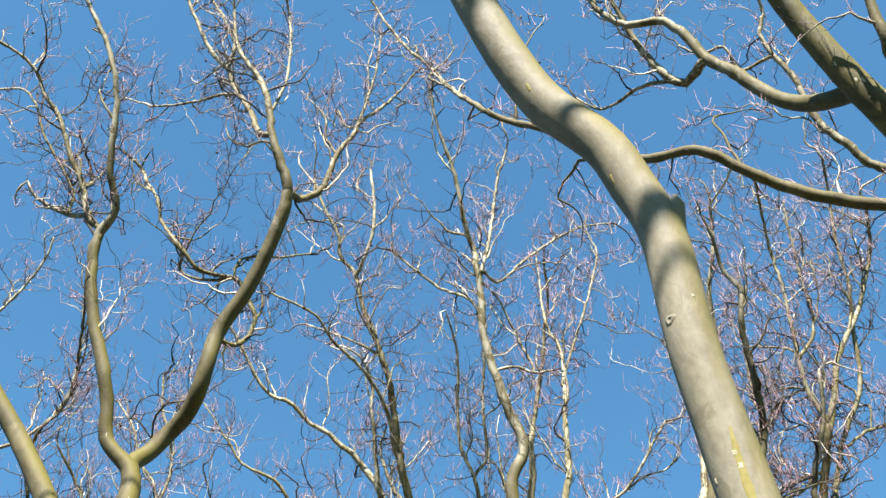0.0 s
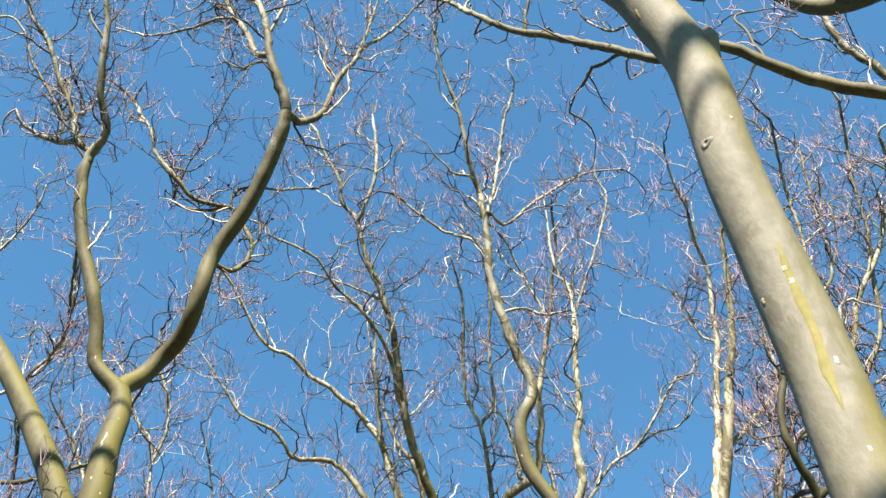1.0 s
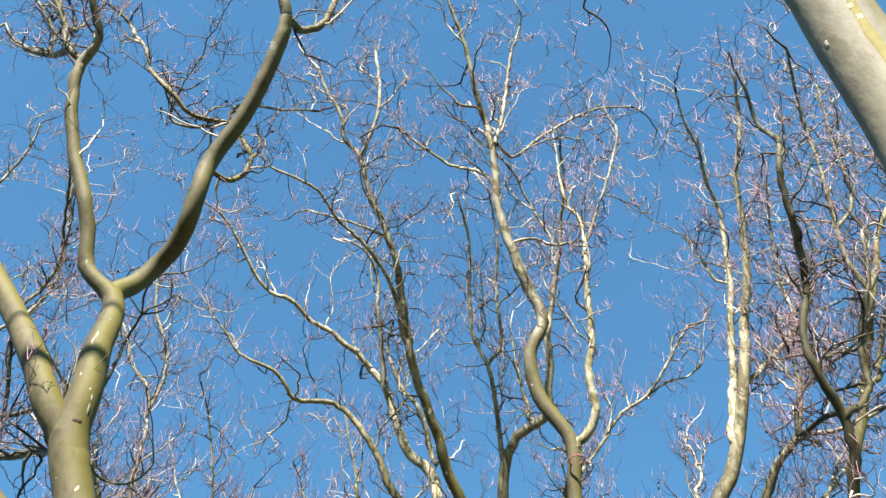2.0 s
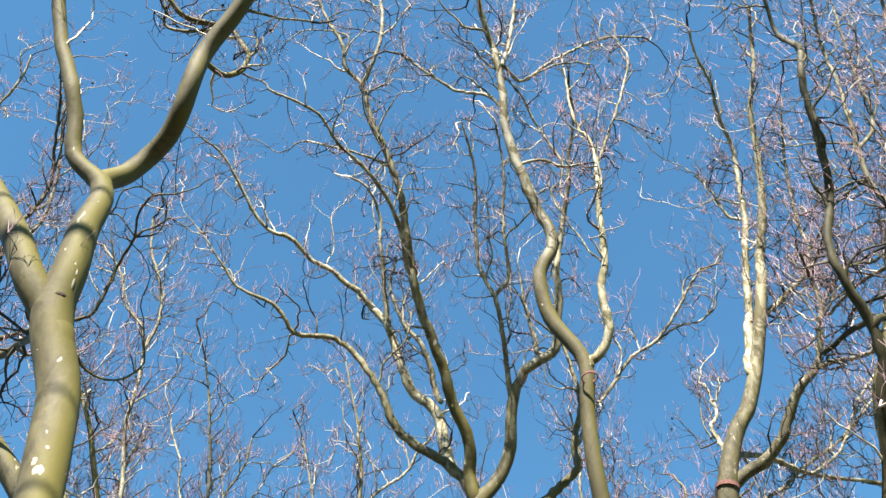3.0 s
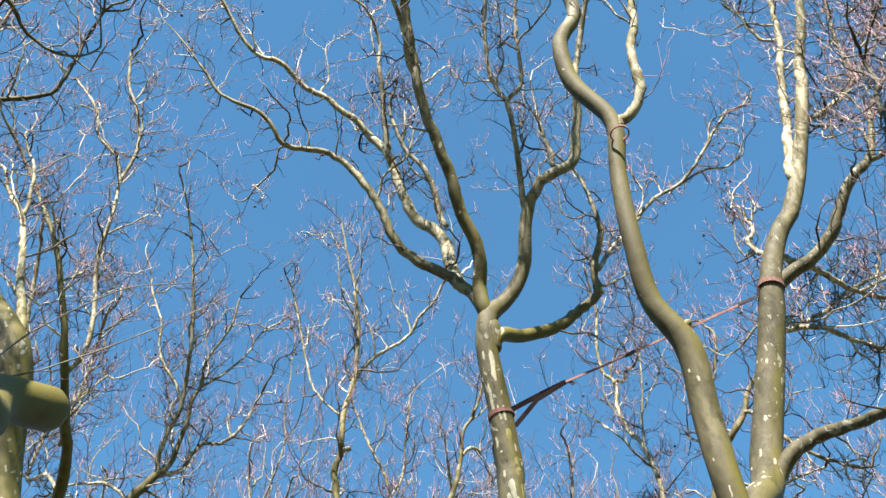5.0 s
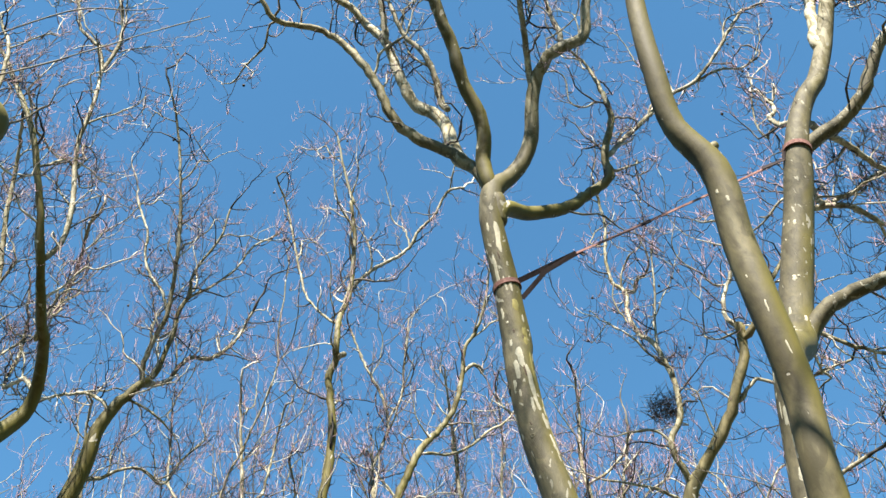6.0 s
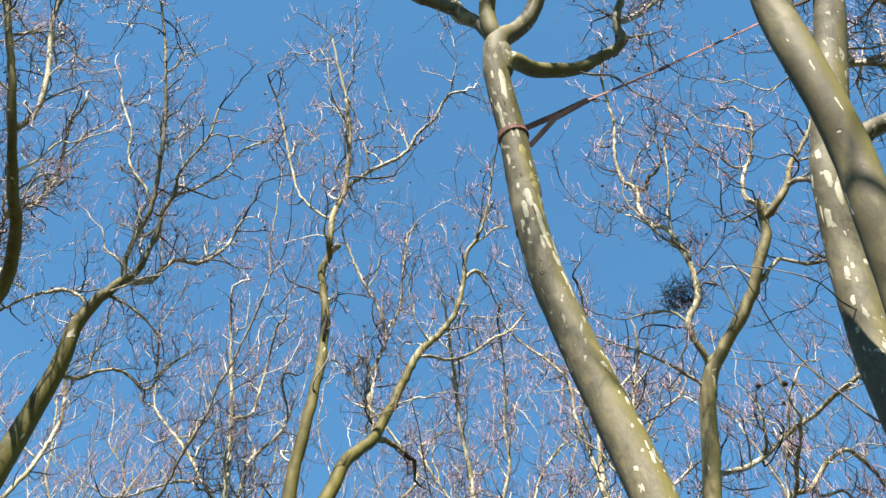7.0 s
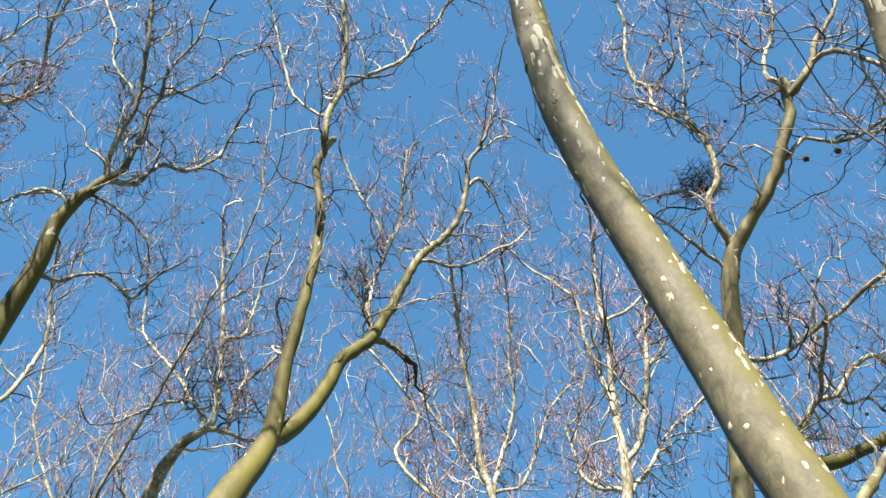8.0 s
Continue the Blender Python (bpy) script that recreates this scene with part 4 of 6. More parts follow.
tree_g.limb([(2.06, 10.22, 11.63), (2.14, 10.32, 11.69), (2.28, 10.29, 11.93), (2.43, 10.17, 12.06), (2.61, 10.12, 12.14), (2.73, 10.0, 12.08), (2.85, 9.83, 11.98), (2.99, 9.53, 11.79)], [0.1101, 0.0847, 0.0772, 0.0711, 0.0656, 0.0608, 0.0546, 0.0444], 0, "limb")
tree_g.limb([(2.65, 9.63, 13.86), (2.72, 9.61, 13.92), (2.99, 9.81, 14.2), (3.23, 9.94, 14.3), (3.67, 10.25, 14.43), (4.0, 10.37, 14.47), (4.51, 10.48, 14.51), (4.94, 10.58, 14.46)], [0.0563, 0.0433, 0.0398, 0.0374, 0.033, 0.0301, 0.026, 0.0224], 0, "limb")
tree_g.limb([(2.64, 9.64, 13.83), (2.64, 9.62, 13.92), (2.72, 9.88, 14.55), (2.7, 9.9, 14.76), (2.82, 9.93, 15.0), (2.82, 9.95, 15.55)], [0.0514, 0.0395, 0.0308, 0.0281, 0.0248, 0.0178], 0, "limb")
tree_g.limb([(2.48, 9.96, 13.11), (2.5, 9.92, 13.18), (3.02, 10.47, 14.08), (3.26, 10.46, 14.11), (3.71, 10.73, 14.28), (4.41, 11.17, 14.67)], [0.0512, 0.0394, 0.0342, 0.0332, 0.0308, 0.0268], 0, "limb")
tree_g.limb([(2.5, 9.93, 13.18), (2.53, 9.89, 13.23), (3.2, 10.51, 14.26), (3.49, 10.51, 14.47), (3.73, 10.46, 14.69), (4.39, 10.58, 15.32), (5.18, 10.63, 16.25)], [0.0406, 0.0313, 0.0288, 0.0281, 0.0275, 0.0258, 0.0236], 0, "limb")
tree_g.limb([(3.77, 10.28, 14.44), (3.8, 10.27, 14.46), (4.21, 10.4, 14.9), (4.83, 10.41, 15.95), (5.18, 10.39, 16.39)], [0.0284, 0.0246, 0.0238, 0.0223, 0.0216], 0, "limb")
tree_g.limb([(1.71, 10.36, 9.65), (1.71, 10.37, 9.57), (1.62, 10.41, 9.46), (1.51, 10.38, 9.56), (1.27, 10.25, 9.83), (1.08, 10.0, 10.06), (0.98, 9.89, 10.12)], [0.011, 0.0084, 0.0077, 0.007, 0.0051, 0.0033, 0.0025], 0, "limb", bare=True, mat=BRANCHLET)
tree_g.limb([(1.39, 10.33, 9.67), (1.34, 10.3, 9.72), (1.26, 10.31, 9.76), (1.03, 10.35, 9.86)], [0.0039, 0.0037, 0.0034, 0.0025], 0, "limb", bare=True, mat=BRANCHLET)
tree_g.limb([(1.77, 10.35, 10.13), (1.76, 10.32, 10.15), (1.61, 10.21, 10.12), (1.52, 10.15, 10.19), (1.05, 10.12, 10.35)], [0.0084, 0.0065, 0.0056, 0.0049, 0.0025], 0, "limb", bare=True, mat=BRANCHLET)
tree_g.close()
# dark leaning stem with many knots
tree_h = Tree("plane_tree", "slender dark mossy leaning plane tree", (3.46, 9.79, 0.0), BARK_MOSS, 17, 2.7, 0.006, limb_mat=BARK_MOSS)
tree_h.limb([(3.46, 9.79, -0.15), (3.28, 9.45, 5.56), (3.16, 8.79, 11.12), (3.27, 8.13, 12.14), (3.27, 7.76, 12.44), (3.3, 7.48, 12.7), (3.26, 7.33, 12.88), (3.03, 6.97, 13.3), (3.04, 6.87, 13.6), (3.15, 6.73, 13.95), (3.1, 6.29, 14.39), (3.04, 6.07, 14.62), (3.02, 5.88, 14.81), (3.1, 5.8, 15.22), (3.01, 5.8, 15.58), (2.91, 5.53, 15.84), (2.8, 5.35, 16.02)], [0.1021, 0.081, 0.0704, 0.0622, 0.0583, 0.0543, 0.0503, 0.0427, 0.0415, 0.0426, 0.041, 0.0389, 0.0368, 0.0355, 0.0273, 0.0214, 0.0154], 0, "trunk")
tree_h.limb([(3.26, 7.33, 12.87), (3.29, 7.28, 12.91), (3.47, 7.34, 13.09), (3.62, 7.32, 13.33), (3.64, 7.21, 13.63), (3.72, 7.05, 13.95), (3.91, 6.91, 14.39), (4.0, 6.74, 14.85)], [0.0445, 0.0447, 0.0428, 0.0408, 0.0385, 0.0359, 0.0322, 0.0287], 0, "limb")
tree_h.limb([(3.32, 7.29, 12.94), (3.33, 7.31, 12.98), (3.28, 7.73, 13.37), (3.2, 8.05, 13.55), (3.29, 8.08, 13.95), (3.44, 8.1, 14.32), (3.5, 8.11, 14.79), (3.38, 7.85, 14.94)], [0.0384, 0.0361, 0.0321, 0.0295, 0.0267, 0.024, 0.0207, 0.0185], 0, "limb")
tree_h.limb([(3.09, 7.06, 13.19), (3.08, 7.03, 13.22), (3.31, 7.1, 13.5), (3.55, 7.2, 13.71), (3.88, 7.24, 14.2)], [0.0254, 0.0195, 0.0178, 0.0162, 0.0134], 0, "limb")
tree_h.close()
# forked tree with the knotted straight leader
tree_k = Tree("plane_tree", "leafless plane tree forking into two long leaders", (-2.25, 14.04, 0.0), BARK_OLIVE, 18, 2.42, 0.006, limb_mat=BARK_PALE)
tree_k.limb([(-2.25, 14.04, -0.15), (-2.22, 13.95, 5.29), (-2.05, 13.84, 10.57), (-1.82, 13.75, 11.35), (-1.64, 13.86, 12.13), (-1.58, 13.65, 12.74), (-1.52, 13.48, 13.15), (-1.42, 13.25, 13.96), (-1.42, 13.11, 14.34), (-1.47, 12.96, 14.72), (-1.49, 12.86, 14.88), (-1.43, 12.8, 15.0), (-1.42, 12.68, 15.07), (-1.42, 12.62, 15.62), (-1.35, 12.59, 15.99), (-1.32, 12.16, 16.77), (-1.38, 11.96, 17.12), (-1.37, 12.12, 17.4), (-1.43, 12.07, 17.6), (-1.52, 11.91, 17.92), (-1.63, 11.66, 18.39)], [0.1956, 0.1551, 0.1349, 0.1204, 0.0860, 0.0627, 0.0592, 0.0526, 0.0495, 0.0463, 0.0448, 0.0436, 0.0426, 0.0383, 0.0354, 0.0284, 0.0253, 0.0228, 0.0210, 0.0182, 0.0140], 0, "trunk")
tree_k.limb([(-1.43, 12.78, 15.01), (-1.4, 12.75, 15.03), (-1.32, 12.63, 14.92)], [0.0362, 0.0375, 0.0396], 0, "limb", bare=True)
tree_k.limb([(-1.37, 12.6, 15.88), (-1.38, 12.61, 15.93), (-1.17, 12.7, 16.69), (-0.69, 12.6, 17.12), (-0.57, 12.48, 17.34), (-0.38, 12.39, 17.56), (-0.18, 12.2, 17.89), (-0.0, 12.17, 17.91)], [0.0401, 0.0352, 0.0302, 0.0261, 0.0244, 0.0224, 0.0197, 0.0186], 0, "limb")
tree_k.limb([(-1.42, 12.64, 15.46), (-1.4, 12.63, 15.5), (-1.49, 12.66, 15.57), (-1.81, 12.6, 15.96), (-1.94, 12.45, 16.35), (-2.21, 12.01, 17.33), (-2.27, 11.85, 17.37)], [0.0265, 0.0204, 0.02, 0.0185, 0.0172, 0.014, 0.0135], 0, "limb")
tree_k.limb([(-1.64, 13.9, 12.04), (-1.64, 13.88, 12.12), (-1.56, 13.93, 12.25), (-1.42, 13.97, 12.53), (-1.27, 13.96, 12.93), (-1.19, 13.93, 13.21), (-1.07, 13.94, 13.42), (-0.96, 13.96, 13.58), (-0.73, 13.91, 14.25), (-0.65, 13.88, 14.5), (-0.55, 13.84, 14.76), (-0.33, 13.83, 15.12), (-0.15, 13.78, 15.45), (-0.05, 13.63, 15.94), (-0.02, 13.49, 16.2), (0.11, 13.39, 16.42), (0.25, 13.17, 16.83), (0.33, 12.88, 17.32), (0.4, 12.6, 17.48)], [0.0774, 0.0878, 0.0858, 0.0816, 0.0762, 0.0725, 0.0693, 0.0668, 0.0577, 0.0544, 0.0508, 0.0454, 0.0405, 0.0339, 0.03, 0.0265, 0.0202, 0.0129, 0.0087], 0, "limb")
tree_k.limb([(-0.06, 13.65, 15.89), (-0.05, 13.65, 15.93), (0.07, 13.62, 16.07), (0.15, 13.69, 16.12)], [0.0351, 0.0301, 0.0304, 0.0306], 0, "limb")
tree_k.limb([(-1.0, 13.95, 13.52), (-0.98, 13.98, 13.59), (-0.8, 14.1, 13.7), (-0.68, 14.24, 13.71)], [0.0577, 0.0444, 0.0376, 0.0324], 0, "limb")
tree_k.limb([(-0.56, 13.85, 14.74), (-0.49, 13.85, 14.76), (-0.21, 14.06, 14.98), (0.02, 14.15, 15.21), (0.27, 14.17, 15.52), (0.46, 14.21, 15.72), (0.67, 14.17, 16.03)], [0.0323, 0.0249, 0.0229, 0.0213, 0.0194, 0.0181, 0.0163], 0, "limb")
tree_k.limb([(-0.97, 13.96, 13.53), (-0.96, 13.97, 13.59), (-1.05, 14.27, 14.51), (-1.1, 14.44, 15.2), (-1.04, 14.56, 15.62), (-0.95, 14.46, 15.92), (-1.03, 14.31, 16.3), (-1.24, 14.16, 16.71), (-1.48, 13.94, 17.25)], [0.0472, 0.0363, 0.0323, 0.0293, 0.0275, 0.0261, 0.0244, 0.0224, 0.0198], 0, "limb")
tree_k.limb([(-0.96, 14.43, 15.98), (-0.96, 14.43, 16.01), (-0.81, 14.38, 16.42), (-0.78, 14.23, 16.99), (-0.74, 13.99, 17.59)], [0.0248, 0.0249, 0.0228, 0.0201, 0.0171], 0, "limb")
tree_k.close()
# tree leaning in with fan of pale leaders
tree_j = Tree("plane_tree", "leaning leafless plane tree with pale upright leaders", (-5.25, 15.3, 0.0), BARK_OLIVE, 19, 2.57, 0.015, limb_mat=BARK_PALE)
tree_j.limb([(-5.25, 15.3, -0.15), (-5.11, 15.03, 6.1), (-4.75, 14.5, 12.2), (-4.35, 13.95, 12.88), (-4.18, 13.75, 13.54), (-3.96, 13.43, 14.2), (-3.91, 13.28, 14.46), (-3.78, 13.17, 14.7), (-3.54, 13.06, 14.99), (-3.43, 13.06, 15.14), (-3.37, 12.97, 15.4), (-3.31, 12.85, 15.7), (-3.3, 12.75, 15.89), (-3.21, 12.66, 16.11), (-3.19, 12.51, 16.38), (-2.94, 12.31, 16.86), (-2.86, 12.1, 17.22)], [0.2286, 0.1813, 0.1577, 0.1216, 0.1036, 0.0876, 0.0786, 0.0691, 0.0492, 0.0368, 0.0341, 0.0309, 0.0287, 0.0261, 0.0231, 0.0173, 0.0132], 0, "trunk")
tree_j.limb([(-3.66, 13.12, 14.85), (-3.59, 13.09, 14.93), (-3.54, 13.06, 14.99), (-3.54, 12.94, 15.14), (-3.48, 12.8, 15.31), (-3.33, 12.57, 15.6), (-3.3, 12.41, 15.79), (-3.26, 11.98, 16.26), (-3.31, 11.48, 16.85), (-3.44, 10.98, 17.51), (-3.53, 10.62, 17.71)], [0.0522, 0.0513, 0.0383, 0.0371, 0.0357, 0.0332, 0.0316, 0.0276, 0.0228, 0.0176, 0.0149], 0, "limb")
tree_j.limb([(-3.33, 12.57, 15.6), (-3.33, 12.55, 15.62), (-3.46, 12.47, 15.95), (-3.63, 12.44, 16.2), (-3.76, 12.36, 16.49), (-3.8, 12.23, 16.85), (-3.98, 12.04, 17.25)], [0.0295, 0.0238, 0.0224, 0.0213, 0.0201, 0.0187, 0.0169], 0, "limb")
tree_j.limb([(-3.24, 12.69, 16.04), (-3.23, 12.68, 16.06), (-3.01, 12.7, 16.39), (-2.78, 12.68, 16.75), (-2.62, 12.6, 17.15), (-2.38, 12.61, 17.47)], [0.0229, 0.0199, 0.0183, 0.0165, 0.0147, 0.0131], 0, "limb")
tree_j.limb([(-3.53, 13.07, 14.98), (-3.51, 13.09, 15.01), (-3.35, 13.25, 15.28), (-3.28, 13.25, 15.55), (-3.19, 13.28, 15.77), (-3.03, 13.46, 16.0), (-2.88, 13.51, 16.28), (-2.78, 13.56, 16.75), (-2.65, 13.36, 16.86)], [0.0359, 0.0396, 0.0365, 0.034, 0.0318, 0.0287, 0.0258, 0.0215, 0.0192], 0, "limb")
tree_j.limb([(-3.84, 13.21, 14.6), (-3.8, 13.15, 14.61), (-3.92, 13.11, 14.77), (-4.14, 13.13, 14.93), (-4.32, 13.21, 15.02), (-4.7, 13.41, 15.19), (-4.93, 13.51, 15.13)], [0.0331, 0.0255, 0.0245, 0.0231, 0.022, 0.0197, 0.0185], 0, "limb")
tree_j.limb([(-4.04, 13.55, 13.95), (-3.99, 13.54, 13.99), (-3.89, 13.8, 14.34), (-3.77, 13.81, 14.46), (-3.56, 13.91, 14.59), (-3.4, 14.21, 14.68), (-3.29, 14.26, 15.1), (-3.11, 14.34, 15.57)], [0.0361, 0.0277, 0.025, 0.0239, 0.0221, 0.02, 0.0172, 0.014], 0, "limb")
tree_j.limb([(-3.72, 13.14, 14.77), (-3.7, 13.13, 14.81), (-3.48, 13.2, 14.77), (-3.22, 13.39, 14.66), (-3.11, 13.53, 14.58)], [0.0282, 0.0217, 0.0184, 0.0135, 0.0108], 0, "limb")
tree_j.limb([(-5.2, 15.56, 14.31), (-5.06, 15.7, 15.15), (-4.99, 15.7, 15.68), (-4.98, 15.67, 16.07), (-5.06, 15.22, 16.88), (-4.98, 14.92, 17.05)], [0.0415, 0.0357, 0.032, 0.0293, 0.0231, 0.0207], 0, "limb")
tree_j.close()
# slim upright stems at the edge
tree_q = Tree("plane_tree", "slim leafless plane tree with several upright stems", (-5.16, 13.13, 0.0), BARK_OLIVE, 20, 2.57, 0.006, limb_mat=BARK_PALE)
tree_q.limb([(-5.16, 13.13, -0.15), (-5.02, 12.67, 6.18), (-4.76, 12.33, 12.36), (-4.66, 12.4, 13.04), (-4.49, 12.55, 13.51), (-4.26, 12.5, 13.9), (-4.03, 11.13, 14.34), (-4.25, 10.31, 15.29), (-4.69, 10.08, 16.18), (-4.94, 9.95, 16.64), (-5.25, 9.41, 16.96)], [0.2106, 0.167, 0.1452, 0.114, 0.0924, 0.0729, 0.0463, 0.0368, 0.0301, 0.0279, 0.0186], 0, "trunk")
tree_q.limb([(-4.04, 11.2, 14.32), (-4.03, 11.15, 14.33), (-3.91, 11.09, 14.53), (-3.87, 10.91, 14.87), (-3.94, 10.47, 15.62), (-3.88, 10.3, 15.93), (-3.88, 10.06, 16.44), (-3.96, 9.9, 16.76), (-4.23, 9.79, 17.08), (-4.34, 9.59, 17.45), (-4.66, 9.39, 17.88)], [0.042, 0.0368, 0.0357, 0.034, 0.0302, 0.0286, 0.0262, 0.0246, 0.0227, 0.0208, 0.0183], 0, "limb")
tree_q.limb([(-3.88, 10.06, 16.45), (-3.87, 10.05, 16.48), (-3.75, 9.85, 16.89), (-3.82, 9.61, 17.32), (-3.99, 9.41, 17.72), (-4.05, 9.15, 18.2)], [0.0249, 0.0297, 0.0271, 0.0243, 0.0217, 0.0187], 0, "limb")
tree_q.limb([(-4.27, 12.54, 13.88), (-4.24, 12.49, 13.9), (-4.54, 12.62, 14.5), (-4.92, 12.94, 14.79), (-5.08, 13.07, 15.75), (-5.01, 12.78, 15.92)], [0.0427, 0.0328, 0.0305, 0.0285, 0.0251, 0.0239], 0, "limb")
tree_q.limb([(-4.14, 11.86, 14.11), (-4.12, 11.81, 14.11), (-4.57, 12.5, 15.53), (-4.68, 12.71, 16.28), (-4.8, 12.85, 16.97), (-4.47, 12.1, 16.86)], [0.0375, 0.0289, 0.0275, 0.0268, 0.0262, 0.0255], 0, "limb")
tree_q.limb([(-4.59, 12.46, 13.23), (-4.52, 12.57, 13.29), (-4.76, 12.42, 14.26), (-5.05, 12.25, 15.2), (-5.11, 12.03, 15.75), (-5.15, 11.71, 16.2), (-5.14, 11.29, 16.78), (-5.07, 10.83, 17.05)], [0.0777, 0.0598, 0.0516, 0.0435, 0.0387, 0.0342, 0.0284, 0.0241], 0, "limb")
tree_q.limb([(-5.63, 8.43, 15.7), (-5.28, 8.45, 15.87), (-4.79, 8.26, 16.29), (-4.65, 7.97, 16.67), (-4.66, 7.35, 17.42)], [0.0307, 0.0288, 0.0253, 0.0228, 0.0178], 0, "limb")
tree_q.limb([(-6.12, 7.7, 17.03), (-5.8, 7.53, 17.43), (-5.55, 7.35, 17.77), (-5.36, 7.15, 18.1), (-5.29, 6.96, 18.37)], [0.0296, 0.0255, 0.022, 0.0187, 0.0161], 0, "limb")
tree_q.close()
# tree that holds the pigeon nest
tree_l = Tree("plane_tree", "leafless plane tree with a twig nest in its fork", (1.73, 14.49, 0.0), BARK_KHAKI, 21, 2.9, 0.006, limb_mat=BARK_PALE)
tree_l.limb([(1.73, 14.49, -0.15), (1.71, 14.37, 5.33), (1.73, 13.99, 10.67), (1.75, 13.66, 11.41), (1.86, 13.2, 12.3), (1.97, 12.77, 13.03), (2.11, 12.63, 13.19), (2.39, 12.31, 13.56), (2.46, 12.15, 13.74), (2.58, 12.02, 14.01), (2.59, 11.9, 14.24), (2.57, 11.84, 14.28), (2.6, 11.93, 14.18), (2.69, 11.82, 14.21), (2.83, 11.72, 14.39), (2.91, 11.59, 14.61), (3.1, 11.47, 14.87), (3.21, 11.37, 15.1)], [0.1218, 0.0966, 0.084, 0.0821, 0.0799, 0.0707, 0.0637, 0.0584, 0.0559, 0.0528, 0.0504, 0.0487, 0.0477, 0.0443, 0.0384, 0.0322, 0.0242, 0.0178], 0, "trunk")
tree_l.limb([(2.59, 11.93, 14.18), (2.59, 11.89, 14.25), (2.57, 11.86, 14.26), (2.49, 11.87, 14.42), (2.51, 11.81, 14.66), (2.67, 11.69, 15.07), (2.75, 11.52, 15.55), (2.68, 11.54, 15.73)], [0.0394, 0.0369, 0.032, 0.0303, 0.0279, 0.0235, 0.0185, 0.0167], 0, "limb")
tree_l.limb([(2.81, 11.74, 14.36), (2.83, 11.72, 14.39), (2.87, 11.51, 14.08), (2.95, 11.46, 13.88), (3.03, 11.44, 13.62), (3.22, 11.49, 13.5), (3.55, 11.53, 13.37)], [0.0366, 0.0344, 0.0305, 0.0283, 0.0255, 0.0232, 0.0195], 0, "limb")
tree_l.limb([(2.41, 12.27, 13.61), (2.48, 12.25, 13.64), (2.56, 12.21, 13.74), (2.69, 12.17, 13.86), (2.83, 12.17, 13.79), (2.99, 12.14, 13.73), (3.24, 11.93, 13.68), (3.47, 11.85, 13.72)], [0.0349, 0.0269, 0.0254, 0.0236, 0.0219, 0.0201, 0.0167, 0.0141], 0, "limb")
tree_l.limb([(1.94, 12.89, 12.83), (1.95, 12.82, 12.95), (1.95, 12.75, 13.04), (1.81, 12.51, 13.35), (1.92, 12.44, 13.57), (1.97, 12.38, 13.93), (1.89, 12.31, 14.51), (1.85, 12.31, 14.66), (1.79, 12.47, 15.05), (1.76, 12.55, 15.58), (1.8, 12.57, 16.04), (1.68, 12.54, 16.21), (1.64, 12.4, 16.51), (1.67, 12.18, 16.95), (1.62, 12.02, 17.27), (1.56, 11.81, 17.39)], [0.0616, 0.0648, 0.0394, 0.0376, 0.0365, 0.0348, 0.0323, 0.0316, 0.0297, 0.0274, 0.0254, 0.0245, 0.023, 0.0208, 0.0193, 0.0182], 0, "limb")
tree_l.limb([(1.79, 12.57, 16.01), (1.8, 12.57, 16.04), (1.94, 12.65, 16.17), (1.96, 12.59, 16.21)], [0.0313, 0.0353, 0.03, 0.0282], 0, "limb")
tree_l.limb([(1.9, 12.32, 14.48), (1.89, 12.31, 14.51), (1.91, 12.21, 14.9), (1.97, 12.09, 15.31), (2.01, 11.94, 15.86)], [0.0205, 0.0157, 0.0145, 0.0132, 0.0114], 0, "limb")
tree_l.limb([(1.84, 13.27, 12.16), (1.84, 13.23, 12.2), (2.1, 13.51, 12.59), (2.38, 13.66, 12.85), (2.68, 13.77, 13.18), (3.0, 13.85, 13.57), (3.21, 13.75, 13.66), (3.43, 13.59, 13.78), (3.63, 13.48, 13.88), (3.99, 13.26, 14.0)], [0.0397, 0.0306, 0.0302, 0.0299, 0.0295, 0.0292, 0.029, 0.0288, 0.0286, 0.0283], 0, "limb")
tree_l.limb([(1.75, 13.63, 11.45), (1.84, 13.6, 11.52), (2.55, 14.31, 12.62), (2.88, 14.55, 13.15), (3.19, 14.74, 13.66), (3.36, 14.73, 13.72), (3.56, 14.56, 13.92), (3.77, 14.5, 14.02), (3.95, 14.59, 13.96)], [0.0736, 0.0581, 0.0465, 0.0413, 0.0364, 0.035, 0.0324, 0.0305, 0.0288], 0, "limb")
tree_l.limb([(3.15, 14.74, 13.65), (3.19, 14.73, 13.67), (3.12, 14.34, 13.63), (3.09, 13.99, 13.58), (3.06, 13.81, 13.59)], [0.04, 0.0318, 0.028, 0.0246, 0.0229], 0, "limb")
tree_l.limb([(3.33, 14.73, 13.7), (3.36, 14.73, 13.72), (3.48, 14.82, 13.7), (3.71, 14.81, 13.76), (3.83, 14.92, 13.74)], [0.0306, 0.0236, 0.0216, 0.0184, 0.0161], 0, "limb")
tree_l.limb([(1.94, 12.86, 12.87), (1.87, 12.83, 12.92), (1.21, 12.14, 12.42), (0.96, 11.92, 12.23), (0.72, 11.84, 12.27)], [0.0286, 0.022, 0.0123, 0.0088, 0.0065], 0, "limb")
tree_l.close()
